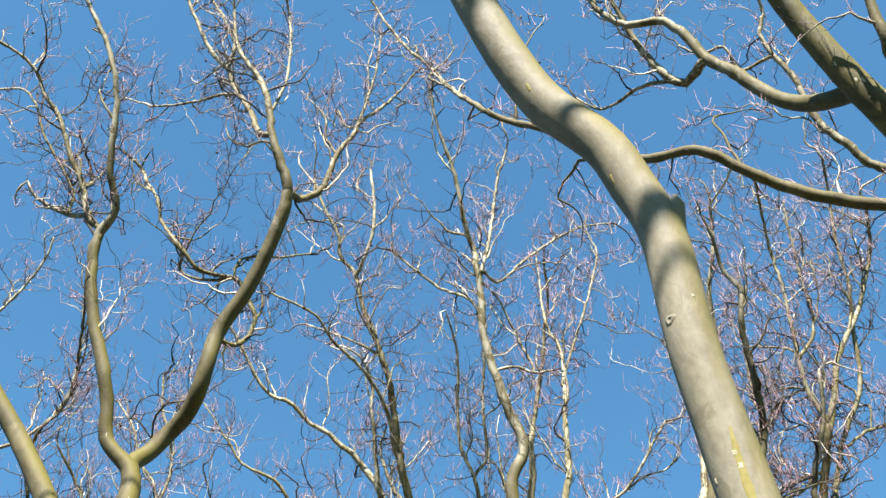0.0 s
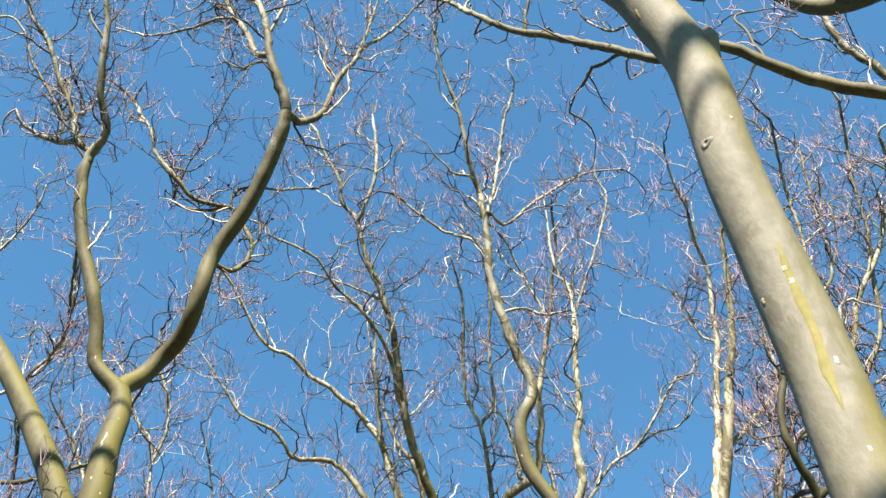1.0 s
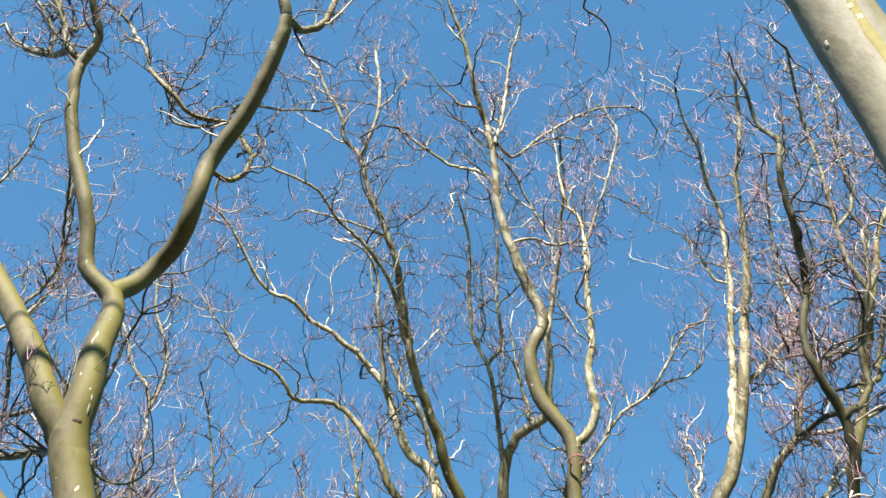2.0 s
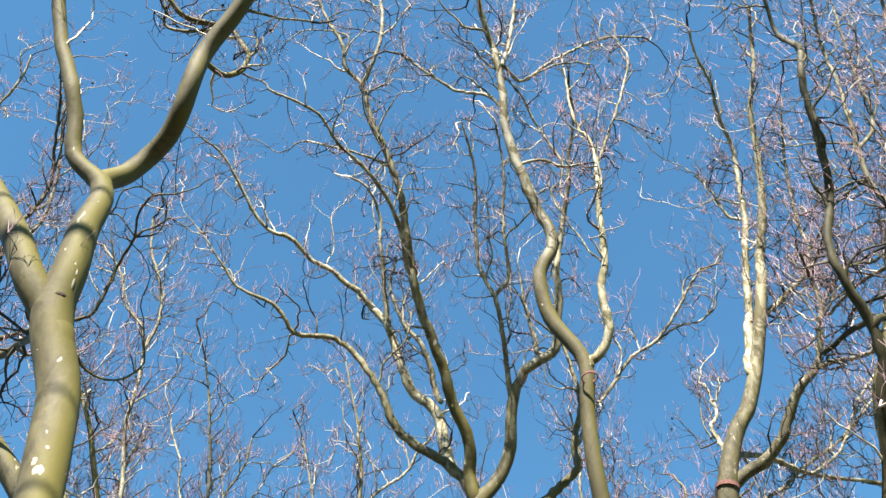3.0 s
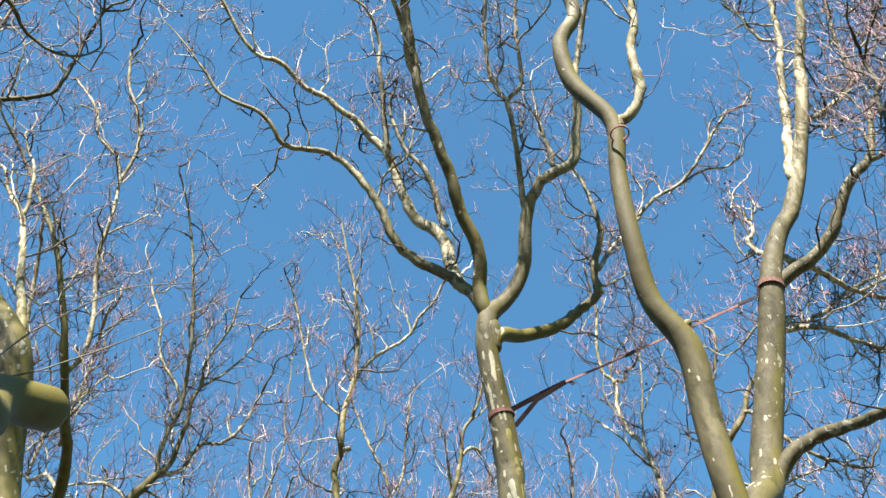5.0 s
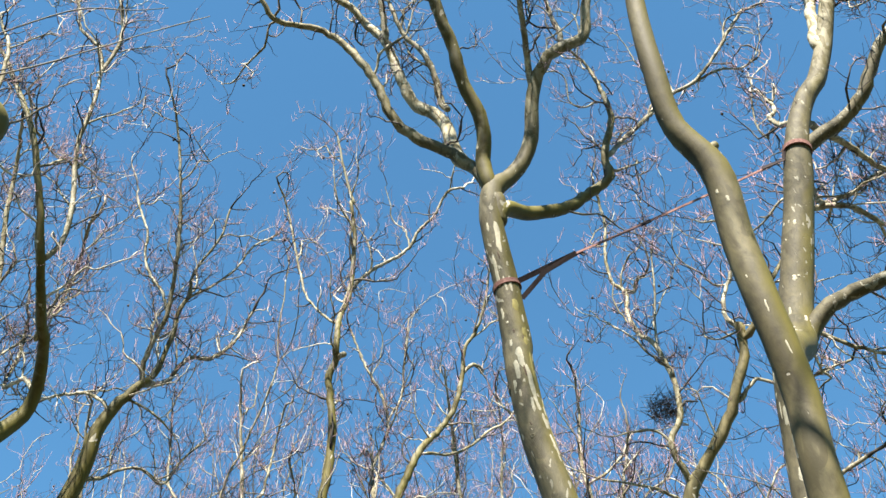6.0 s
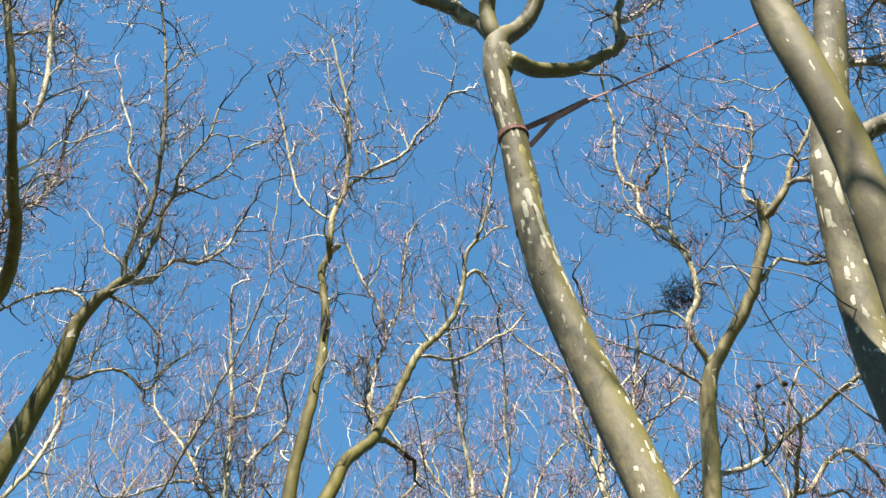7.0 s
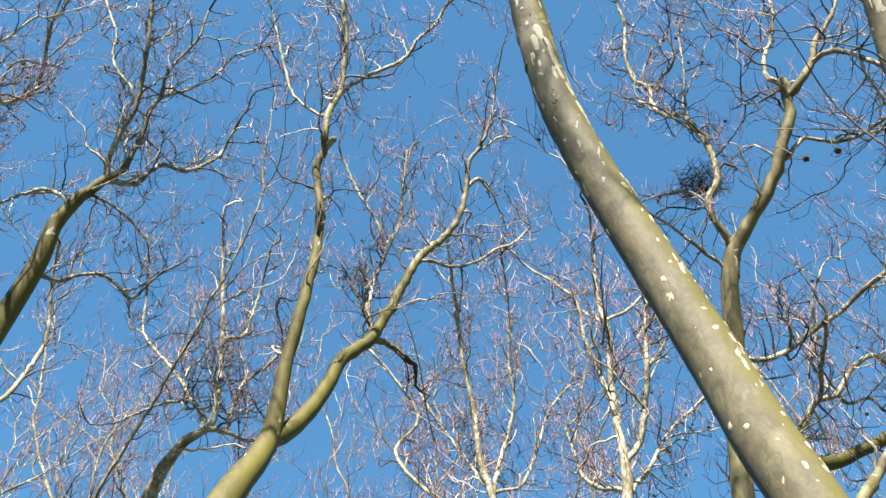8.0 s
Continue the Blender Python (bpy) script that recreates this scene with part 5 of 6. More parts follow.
# low mossy limb tree
tree_v = Tree("plane_tree", "mossy plane tree with low spreading limbs", (1.91, 13.98, 0.0), BARK_OLIVE, 22, 2.6, 0.006, limb_mat=BARK_PALE)
tree_v.limb([(1.91, 13.98, -0.15), (1.72, 13.86, 5.33), (1.81, 13.68, 10.66), (1.99, 13.47, 11.15), (2.21, 13.59, 11.45), (2.46, 13.65, 11.59), (2.7, 13.64, 11.7), (2.88, 13.62, 11.8), (3.29, 13.52, 12.03)], [0.1034, 0.082, 0.0713, 0.0598, 0.0586, 0.0559, 0.0546, 0.053, 0.0416], 0, "trunk")
tree_v.limb([(1.95, 13.71, 10.65), (2.25, 13.6, 10.77), (2.42, 13.46, 11.01), (2.65, 13.49, 11.33), (2.84, 13.3, 11.51), (3.19, 13.12, 11.72), (3.51, 12.82, 11.89)], [0.0702, 0.0622, 0.0549, 0.0457, 0.0384, 0.0282, 0.0174], 0, "limb")
tree_v.close()
# farther tree with many thin leaders
tree_m = Tree("plane_tree", "bushy leafless plane tree farther back", (-3.51, 16.25, 0.0), BARK_PALE, 23, 2.57, 0.006, limb_mat=BARK_PALE)
tree_m.limb([(-3.51, 16.25, -0.15), (-3.4, 16.21, 6.22), (-3.21, 15.95, 12.45), (-3.12, 15.64, 13.36), (-3.01, 15.49, 13.62), (-2.83, 15.36, 13.88), (-2.65, 15.33, 14.03), (-2.67, 15.35, 14.77), (-2.74, 15.33, 15.35), (-2.83, 15.27, 15.94), (-2.99, 14.99, 17.01), (-2.98, 14.64, 17.22)], [0.1309, 0.1038, 0.0903, 0.0777, 0.0653, 0.0581, 0.0463, 0.0347, 0.031, 0.0271, 0.02, 0.0173], 0, "trunk")
tree_m.limb([(-2.78, 15.36, 13.92), (-2.71, 15.34, 13.98), (-3.03, 15.57, 14.86), (-3.33, 15.71, 15.46), (-3.73, 15.88, 16.13), (-3.93, 15.83, 16.41), (-4.01, 15.63, 17.0), (-3.99, 15.27, 17.21)], [0.0454, 0.0457, 0.0308, 0.0275, 0.0236, 0.0219, 0.0189, 0.0169], 0, "limb")
tree_m.limb([(-2.78, 15.36, 13.92), (-2.71, 15.34, 13.98), (-2.6, 15.34, 14.02), (-2.55, 15.56, 14.24), (-2.59, 15.77, 14.92), (-2.6, 15.95, 15.55), (-2.27, 16.01, 16.42), (-2.34, 15.65, 16.63)], [0.0454, 0.0457, 0.037, 0.0352, 0.031, 0.0272, 0.0217, 0.0193], 0, "limb")
tree_m.limb([(-2.56, 15.53, 14.22), (-2.53, 15.56, 14.24), (-2.35, 15.83, 14.42), (-2.16, 15.98, 14.65)], [0.0311, 0.0293, 0.0254, 0.0218], 0, "limb")
tree_m.limb([(-3.02, 15.56, 14.84), (-3.06, 15.59, 14.84), (-3.38, 15.82, 15.04), (-4.14, 16.43, 15.45)], [0.0272, 0.0241, 0.022, 0.0169], 0, "limb")
tree_m.limb([(-2.77, 15.31, 15.52), (-2.76, 15.32, 15.55), (-2.59, 15.45, 15.8), (-2.55, 15.43, 16.17), (-2.51, 15.36, 16.8), (-2.4, 15.0, 17.01)], [0.0273, 0.0256, 0.0238, 0.0218, 0.0183, 0.0159], 0, "limb")
tree_m.close()
# pale farther tree
tree_n = Tree("plane_tree", "pale slender leafless plane tree farther back", (1.53, 16.88, 0.0), BARK_PALE, 24, 2.57, 0.006, limb_mat=BARK_PALE)
tree_n.limb([(1.53, 16.88, -0.15), (1.52, 16.81, 6.43), (1.53, 16.48, 12.87), (1.52, 16.0, 13.69), (1.54, 15.85, 14.15), (1.53, 15.79, 14.73), (1.53, 15.57, 15.21), (1.55, 15.32, 15.73), (1.49, 15.25, 16.08), (1.53, 14.96, 17.03), (1.47, 14.6, 17.23)], [0.1088, 0.0863, 0.075, 0.0646, 0.0531, 0.0437, 0.0395, 0.035, 0.0321, 0.0243, 0.0209], 0, "trunk")
tree_n.limb([(1.53, 15.79, 14.72), (1.52, 15.75, 14.75), (1.43, 15.67, 15.34), (1.31, 15.52, 15.79), (1.26, 15.33, 16.27), (1.04, 15.33, 16.7), (0.73, 15.36, 17.16), (0.52, 15.17, 17.27)], [0.0379, 0.0387, 0.0344, 0.0309, 0.0272, 0.0237, 0.0198, 0.0176], 0, "limb")
tree_n.limb([(1.53, 15.91, 13.97), (1.54, 15.88, 14.07), (1.56, 15.88, 14.13), (1.71, 15.86, 14.32), (1.83, 15.65, 14.72), (1.9, 15.43, 15.12), (1.99, 15.27, 15.87), (2.06, 15.19, 16.17), (2.09, 14.88, 16.35)], [0.0484, 0.0498, 0.0479, 0.0453, 0.0406, 0.0359, 0.0281, 0.0249, 0.0212], 0, "limb")
tree_n.limb([(1.89, 15.46, 15.06), (1.9, 15.46, 15.1), (2.14, 15.53, 15.56), (2.34, 15.56, 15.95), (2.61, 15.39, 16.05)], [0.0334, 0.0299, 0.0253, 0.0216, 0.0187], 0, "limb")
tree_n.limb([(1.55, 15.33, 15.71), (1.52, 15.3, 15.74), (1.83, 15.34, 16.1), (2.09, 15.33, 16.45)], [0.0341, 0.0267, 0.0239, 0.0214], 0, "limb")
tree_n.limb([(1.52, 15.99, 13.73), (1.51, 15.99, 13.79), (1.32, 16.31, 14.19), (1.19, 16.47, 14.58), (1.16, 16.56, 15.06), (1.12, 16.62, 15.52)], [0.0442, 0.034, 0.0303, 0.0274, 0.0242, 0.021], 0, "limb")
tree_n.limb([(1.52, 16.01, 13.67), (1.54, 16.01, 13.74), (1.94, 16.45, 14.64), (2.33, 16.73, 15.54), (2.76, 16.96, 16.24), (2.98, 16.78, 16.34)], [0.0485, 0.0373, 0.0319, 0.0269, 0.0227, 0.0212], 0, "limb")
tree_n.close()
# farthest measured tree
tree_o = Tree("plane_tree", "pale thin-stemmed leafless plane tree of the distant rows", (0.58, 19.24, 0.0), BARK_PALE, 25, 2.75, 0.006, limb_mat=BARK_PALE)
tree_o.limb([(0.58, 19.24, -0.15), (0.58, 19.17, 7.49), (0.48, 18.84, 14.97), (0.32, 18.23, 16.05), (0.19, 18.06, 16.56), (0.1, 17.75, 17.35), (-0.03, 17.41, 17.95), (-0.1, 17.04, 18.56), (-0.25, 16.05, 19.13)], [0.1012, 0.0803, 0.0698, 0.0549, 0.0526, 0.0429, 0.036, 0.0327, 0.0164], 0, "trunk")
tree_o.limb([(0.33, 18.26, 16.0), (0.32, 18.23, 16.05), (0.44, 18.14, 16.65), (0.68, 17.83, 17.56), (0.63, 17.57, 18.17), (0.67, 17.16, 19.03), (0.59, 16.65, 19.33)], [0.0494, 0.0429, 0.039, 0.0327, 0.0285, 0.0224, 0.0187], 0, "limb")
tree_o.limb([(0.28, 18.18, 16.21), (0.24, 18.18, 16.26), (0.04, 18.49, 17.05), (-0.2, 18.79, 17.91), (-0.44, 18.77, 18.38), (-0.66, 18.72, 18.87)], [0.0486, 0.0381, 0.0349, 0.0316, 0.0297, 0.0278], 0, "limb")
tree_o.limb([(0.34, 18.21, 16.16), (0.38, 18.22, 16.19), (0.71, 18.42, 16.51), (0.99, 18.43, 17.21), (1.23, 18.43, 18.07), (1.54, 18.46, 18.65)], [0.0382, 0.0337, 0.0317, 0.0287, 0.0251, 0.0225], 0, "limb")
tree_o.limb([(0.35, 18.36, 15.81), (0.37, 18.36, 15.88), (-0.43, 18.66, 16.57), (-1.0, 18.63, 17.46), (-0.69, 18.62, 18.2), (-1.13, 18.27, 18.86), (-1.44, 18.1, 19.22)], [0.0518, 0.0451, 0.0407, 0.0364, 0.0332, 0.0297, 0.0276], 0, "limb")
tree_o.close()
# flaked tree behind the forked one
tree_t = Tree("plane_tree", "leafless plane tree with yellowish flaking trunk", (-2.97, 10.47, 0.0), BARK_FLAKED, 26, 2.06, 0.006, limb_mat=BARK_PALE)
tree_t_stem = tree_t.limb([(-2.97, 10.47, -0.15), (-3.02, 10.38, 5.17), (-3.17, 10.17, 10.33), (-3.26, 10.03, 11.04), (-3.41, 9.91, 11.66), (-3.5, 9.49, 12.36), (-3.92, 9.37, 12.97), (-4.3, 9.21, 13.43), (-4.75, 8.99, 13.92)], [0.2204, 0.1748, 0.152, 0.1441, 0.1428, 0.1514, 0.1308, 0.1128, 0.0933], 0, "trunk", bare=True)
tree_t.limb([(-3.53, 9.48, 12.41), (-3.6, 9.52, 12.52), (-3.76, 9.82, 13.08), (-4.01, 9.77, 13.83), (-4.24, 9.67, 14.62), (-4.39, 9.64, 14.99), (-4.59, 9.63, 15.29), (-4.8, 9.57, 15.77)], [0.0842, 0.0648, 0.0565, 0.0465, 0.036, 0.031, 0.0263, 0.0196], 0, "limb")
tree_t.limb([(-4.34, 9.65, 14.85), (-4.33, 9.65, 14.89), (-4.38, 9.41, 15.51), (-4.53, 9.37, 15.8), (-4.65, 9.32, 16.09)], [0.0328, 0.03, 0.0229, 0.0194, 0.0159], 0, "limb")
tree_t.limb([(-4.94, 8.27, 14.16), (-4.42, 8.27, 14.15), (-4, 8.18, 14.21), (-3.77, 8.22, 14.37), (-3.61, 8.2, 14.47), (-3.54, 8.12, 14.6), (-3.45, 7.95, 14.88), (-3.26, 7.68, 15.05)], [0.036, 0.032, 0.028, 0.026, 0.025, 0.024, 0.022, 0.02], 0, "limb", mat=BARK_MOSS)
tree_t.limb([(-3.26, 7.68, 15.05), (-3.22, 7.47, 15.15), (-3.05, 7.29, 15.2), (-2.85, 7.3, 15.25), (-2.64, 7.29, 15.4)], [0.018, 0.016, 0.014, 0.011, 0.008], 0, "limb", mat=BARK_MOSS)
tree_t.limb([(-3.05, 7.29, 15.2), (-3.17, 7.22, 15.25), (-3.35, 7.24, 15.2), (-3.46, 7.42, 15.1), (-3.67, 7.54, 15.1)], [0.012, 0.011, 0.01, 0.009, 0.007], 0, "limb", mat=BARK_MOSS)
tree_t.limb([(-3.26, 7.68, 15.05), (-3.06, 7.69, 15.15), (-2.96, 7.57, 15.25), (-2.89, 7.64, 15.3)], [0.015, 0.013, 0.011, 0.008], 0, "limb", mat=BARK_MOSS)
tree_t.limb([(-3.26, 7.68, 15.05), (-3.43, 7.48, 15.15), (-3.59, 7.5, 15.2)], [0.014, 0.011, 0.008], 0, "limb", mat=BARK_MOSS)
tree_t.limb([(-3.17, 7.22, 15.25), (-3.16, 7.05, 15.4), (-2.88, 7.05, 15.5)], [0.009, 0.008, 0.006], 0, "limb", mat=BARK_MOSS)
tree_t.limb([(-2.85, 7.3, 15.25), (-2.85, 7.04, 15.45), (-2.81, 6.83, 15.6)], [0.01, 0.008, 0.006], 0, "limb", mat=BARK_MOSS)
tree_t.limb([(-4.7, 9, 13.9), (-4.66, 8.4, 14.6), (-4.57, 7.68, 15.2), (-4.39, 7.57, 15.4), (-4.27, 7.4, 15.73), (-4.22, 7.06, 15.9), (-4.14, 6.65, 16.07), (-4.13, 6.42, 16.2)], [0.03, 0.029, 0.027, 0.026, 0.024, 0.021, 0.017, 0.012], 0, "limb", mat=BARK_MOSS)
tree_t.limb([(-4.27, 7.4, 15.73), (-4.18, 7.18, 15.8), (-4.13, 6.99, 15.95)], [0.016, 0.013, 0.01], 0, "limb", mat=BARK_MOSS)
tree_t.close()
# thin mossy tree of the same row
tree_u = Tree("plane_tree", "thin mossy plane tree with twisting upright stems", (3.74, 8.72, 0.0), BARK_OLIVE, 27, 3.1, 0.006, limb_mat=BARK_OLIVE)
tree_u.limb([(3.74, 8.72, -0.15), (3.59, 8.66, 6.58), (3.64, 8.42, 13.16), (3.97, 8.21, 14.01), (4.14, 7.96, 14.51), (4.26, 7.45, 14.99), (4.26, 7.48, 14.98), (4.5, 7.39, 15.57), (4.65, 7.31, 16.01), (4.86, 7.25, 16.38), (5.09, 7.14, 16.72), (5.33, 6.96, 17.21), (5.55, 6.71, 17.78), (5.48, 6.27, 18.04)], [0.0899, 0.0713, 0.062, 0.0568, 0.0523, 0.0486, 0.0473, 0.0436, 0.041, 0.0386, 0.0363, 0.033, 0.0293, 0.0264], 0, "trunk")
tree_u.limb([(4.24, 7.57, 14.88), (4.25, 7.5, 14.95), (4.26, 7.45, 14.99), (4.12, 7.29, 15.39), (4.09, 7.11, 15.73), (4.1, 6.7, 16.67), (4.05, 6.46, 17.2), (3.86, 5.73, 17.62)], [0.0403, 0.0429, 0.0406, 0.0378, 0.0353, 0.0289, 0.0253, 0.0199], 0, "limb")
tree_u.limb([(4.1, 7.1, 15.77), (4.12, 7.08, 15.8), (4.33, 7.03, 16.08), (4.43, 6.94, 16.41), (4.43, 6.79, 16.94), (4.43, 6.33, 18.01)], [0.0318, 0.0292, 0.0277, 0.0261, 0.0238, 0.0187], 0, "limb")
tree_u.limb([(4.07, 8.06, 14.32), (4.17, 8.04, 14.33), (4.41, 8.15, 14.81), (4.63, 7.88, 15.35), (4.91, 7.65, 15.8), (5.0, 7.49, 16.14), (5.02, 7.32, 16.48), (5.11, 6.95, 17.19), (5.08, 6.67, 17.72), (5.12, 6.28, 18.4), (5.04, 5.89, 18.62)], [0.0483, 0.0441, 0.0419, 0.0393, 0.0369, 0.0353, 0.0338, 0.0305, 0.0281, 0.0248, 0.023], 0, "limb")
tree_u.limb([(4.17, 7.87, 14.6), (4.18, 7.83, 14.64), (4.08, 8.04, 14.83), (3.99, 8.32, 15.0), (3.9, 8.7, 15.16)], [0.0373, 0.0287, 0.0273, 0.0257, 0.0237], 0, "limb")
tree_u.limb([(4.58, 7.95, 15.21), (4.63, 7.93, 15.22), (4.9, 7.9, 15.43), (5.22, 7.95, 15.6), (5.5, 7.87, 15.66)], [0.0333, 0.0256, 0.0239, 0.0221, 0.0205], 0, "limb")
tree_u.limb([(4.12, 7.29, 15.39), (4.13, 7.28, 15.42), (4.01, 7.47, 15.57), (3.92, 7.73, 15.69), (3.86, 8.19, 15.82)], [0.0275, 0.0212, 0.0208, 0.0204, 0.0198], 0, "limb")
tree_u.limb([(4.12, 7.29, 15.43), (4.1, 7.29, 15.45), (3.99, 7.62, 15.87), (3.88, 8.07, 16.23)], [0.0198, 0.0187, 0.0178, 0.0169], 0, "limb")
tree_u.close()

# rows of trees farther back and to the sides
for x, y, high, seed in ((-7.0, 21.5, 22.5, 41), (-2.2, 20.5, 23.0, 42), (2.6, 20.2, 23.0, 43), (4.6, 20.0, 23.5, 44), (7.6, 19.0, 22.0, 45), (-8.6, 19.5, 22.5, 46),
                         (3.2, 24.0, 26.5, 47), (-0.6, 23.0, 25.5, 48), (-4.6, 19.6, 22.0, 49), (-4.4, 24.0, 26.5, 50)):
    wild_tree((x, y, 0), high, seed, "slender leafless plane tree in the back row", BARK_FAR, 1.3, 0.0, 0.7, 0.0036)
for x, y, high, seed in ((8.4, 13.6, 20.5, 51), (9.2, 9.4, 19.0, 52), (-9.6, 8.6, 18.5, 53), (-9.8, 13.0, 19.5, 54)):
    wild_tree((x, y, 0), high, seed, "leafless plane tree beside the path", BARK_OLIVE, 0.5, 0.0, 0.35)


def shade_tree(base, top, seed, far, spots):
    """A leafless tree behind the path; its limbs reach between the sun and the given spots, so far from them."""
    t = Tree("plane_tree", "leafless plane tree whose limbs shade the trunks", base, BARK_OLIVE, seed, 0.35, 0.0, lead=0)
    foot, head = Vector(base), Vector(top)
    t.limb([tuple(foot - UP * 0.15), tuple(foot.lerp(head, 0.5) + Vector((0.15, 0.1, 0))), top], 0.27, 0.1, "trunk", bare=True)
    for spot, r in spots:
        s = Vector(spot) + to_sun * far
        at = foot.lerp(head, max(0.3, min(0.97, (s.z - 1.3) / head.z)))
        end = s + Vector((0.86, -0.47, 0.18)) * 1.1
        t.limb([tuple(at), tuple(at.lerp(s, 0.5) + Vector((0, 0, 0.25))), tuple(s), tuple(end), tuple(end + Vector((0.5, -0.1, 0.5)))], [r * 1.3, r * 1.15, r, r * 0.8, r * 0.4], 0)
    return t.close()


# two trees behind, whose shade falls in bands on the trunks
shade_tree((-2.9, -5.6, 0.0), (-2.6, -5.3, 16.0), 61, 9.4, (((0.84, 2.35, 10.74), 0.05), ((0.39, 2.06, 11.75), 0.07), ((1.18, 2.52, 9.99), 0.075), ((1.19, 2.64, 9.63), 0.03), ((1.34, 3.08, 7.88), 0.05)))
shade_tree((-6.2, -1.9, 0.0), (-5.9, -1.8, 16.0), 62, 9.0, (((-2.47, 5.82, 11.60), 0.06), ((-2.25, 6.06, 10.33), 0.02), ((-2.09, 6.09, 9.59), 0.025), ((-2.55, 5.84, 12.19), 0.03)))

# ---- crown brace: webbing tied between two trees ----
def webbing_material(name, a, c):
    m, n, l, b = material(name, 0.85)
    l.new(ramp(n, l, noise_tex(n, l, 45, 3), (0.3, a), (0.7, c)), b.inputs["Base Color"])
    return m


WEB_RED = webbing_material("webbing_red", (0.08, 0.032, 0.028), (0.14, 0.075, 0.062))
WEB_DARK = webbing_material("webbing_dark", (0.006, 0.003, 0.004), (0.016, 0.007, 0.008))


def strip(name, pts, width, thick, mat, parent, label="", lay=0.0):
    """A flat band of webbing along pts, twisted half over by the pull."""
    bm = bmesh.new()
    rings = []
    for i, p in enumerate(pts):
        d = (pts[min(i + 1, len(pts) - 1)] - pts[max(i - 1, 0)]).normalized()
        w = UP * (1 - lay) + d.cross(UP) * lay
        w = w - d * w.dot(d)
        w = w.normalized() if w.length > 0.05 else Vector((0, 1, 0))
        s = d.cross(w)
        rings.append([bm.verts.new(p + w * a * width / 2 + s * b * thick / 2) for a, b in ((1, 1), (1, -1), (-1, -1), (-1, 1))])
    for a, b in zip(rings, rings[1:]):
        for k in range(4):
            bm.faces.new((a[k], a[(k + 1) % 4], b[(k + 1) % 4], b[k]))
    bm.faces.new(rings[0])
    bm.faces.new(rings[-1][::-1])
    bmesh.ops.recalc_face_normals(bm, faces=bm.faces)
    me = bpy.data.meshes.new(name)
    bm.to_mesh(me)
    bm.free()
    me.materials.append(mat)
    return part(name, me, parent, label)


def loop(name, centre, axis, radius, width, mat, parent, label=""):
    """A closed band round a stem."""
    axis = axis.normalized()
    a = axis.orthogonal().normalized()
    b = axis.cross(a)
    wood = []
    bm = bmesh.new()
    for k in range(28):
        t = 2 * math.pi * k / 28
        o = a * math.cos(t) + b * math.sin(t)
        wood.append([bm.verts.new(centre + o * (radius + h) + axis * w * width / 2) for h, w in ((0.006, 1), (0.006, -1), (-0.004, -1), (-0.004, 1))])
    for k in range(28):
        p, q = wood[k], wood[(k + 1) % 28]
        for j in range(4):
            bm.faces.new((p[j], p[(j + 1) % 4], q[(j + 1) % 4], q[j]))
    bmesh.ops.recalc_face_normals(bm, faces=bm.faces)
    me = bpy.data.meshes.new(name)
    bm.to_mesh(me)
    bm.free()
    me.materials.append(mat)
    return part(name, me, parent, label)


brace = tagged(new("crown_brace"), "faded red webbing strap bracing two plane trees", "strap")
stem_c, stem_g = Vector((0.237, 10.626, 13.017)), Vector((2.58, 9.712, 13.61))
eye, sleeve0, sleeve1, hitch = Vector((0.80, 10.42, 13.22)), Vector((1.33, 10.24, 13.36)), Vector((1.41, 10.21, 13.38)), Vector((2.45, 9.74, 13.52))
loop("stem_loop", stem_c, Vector((-0.22, -0.35, 1)), 0.111, 0.042, WEB_RED, brace, "worn red loop round the trunk")
loop("stem_loop", stem_g, Vector((0.15, -0.25, 1)), 0.112, 0.045, WEB_RED, brace, "worn red loop round the trunk")
strip("sling_leg", [stem_c + Vector((0.09, -0.07, 0.0)), stem_c.lerp(eye, 0.6) + Vector((0, 0, 0.012)), eye], 0.045, 0.006, WEB_DARK, brace, "dark doubled sling webbing", lay=0.55)
strip("sling_leg", [stem_c + Vector((0.115, 0.03, -0.1)), stem_c.lerp(eye, 0.55) + Vector((0, 0, -0.035)), eye], 0.04, 0.006, WEB_DARK, brace, "dark doubled sling webbing", lay=0.55)
strip("tail", [eye, eye + Vector((0.035, 0, 0.01)), eye + Vector((0.07, 0, -0.03))], 0.04, 0.008, WEB_DARK, brace)
strip("strap", [eye, eye.lerp(sleeve0, 0.5) - UP * 0.004, sleeve0], 0.03, 0.005, WEB_RED, brace)
strip("sleeve", [sleeve0, sleeve1], 0.04, 0.012, WEB_DARK, brace, "dark joining sleeve")
strip("strap", [sleeve1, sleeve1.lerp(hitch, 0.5) - UP * 0.008, hitch], 0.03, 0.005, WEB_RED, brace)
strip("sling_leg", [hitch - Vector((0.17, -0.06, 0.03)), hitch, stem_g + Vector((-0.1, -0.05, 0.03))], 0.034, 0.006, WEB_DARK, brace, "dark doubled sling webbing", lay=0.15)

# a second, older loop high on the kinked tree
band = tagged(new("old_band"), "thin weathered red band tied round a limb", "strap")
loop("band", Vector((1.09, 8.10, 13.27)), Vector((-0.05, -0.2, 1)), 0.069, 0.022, WEB_RED, band)

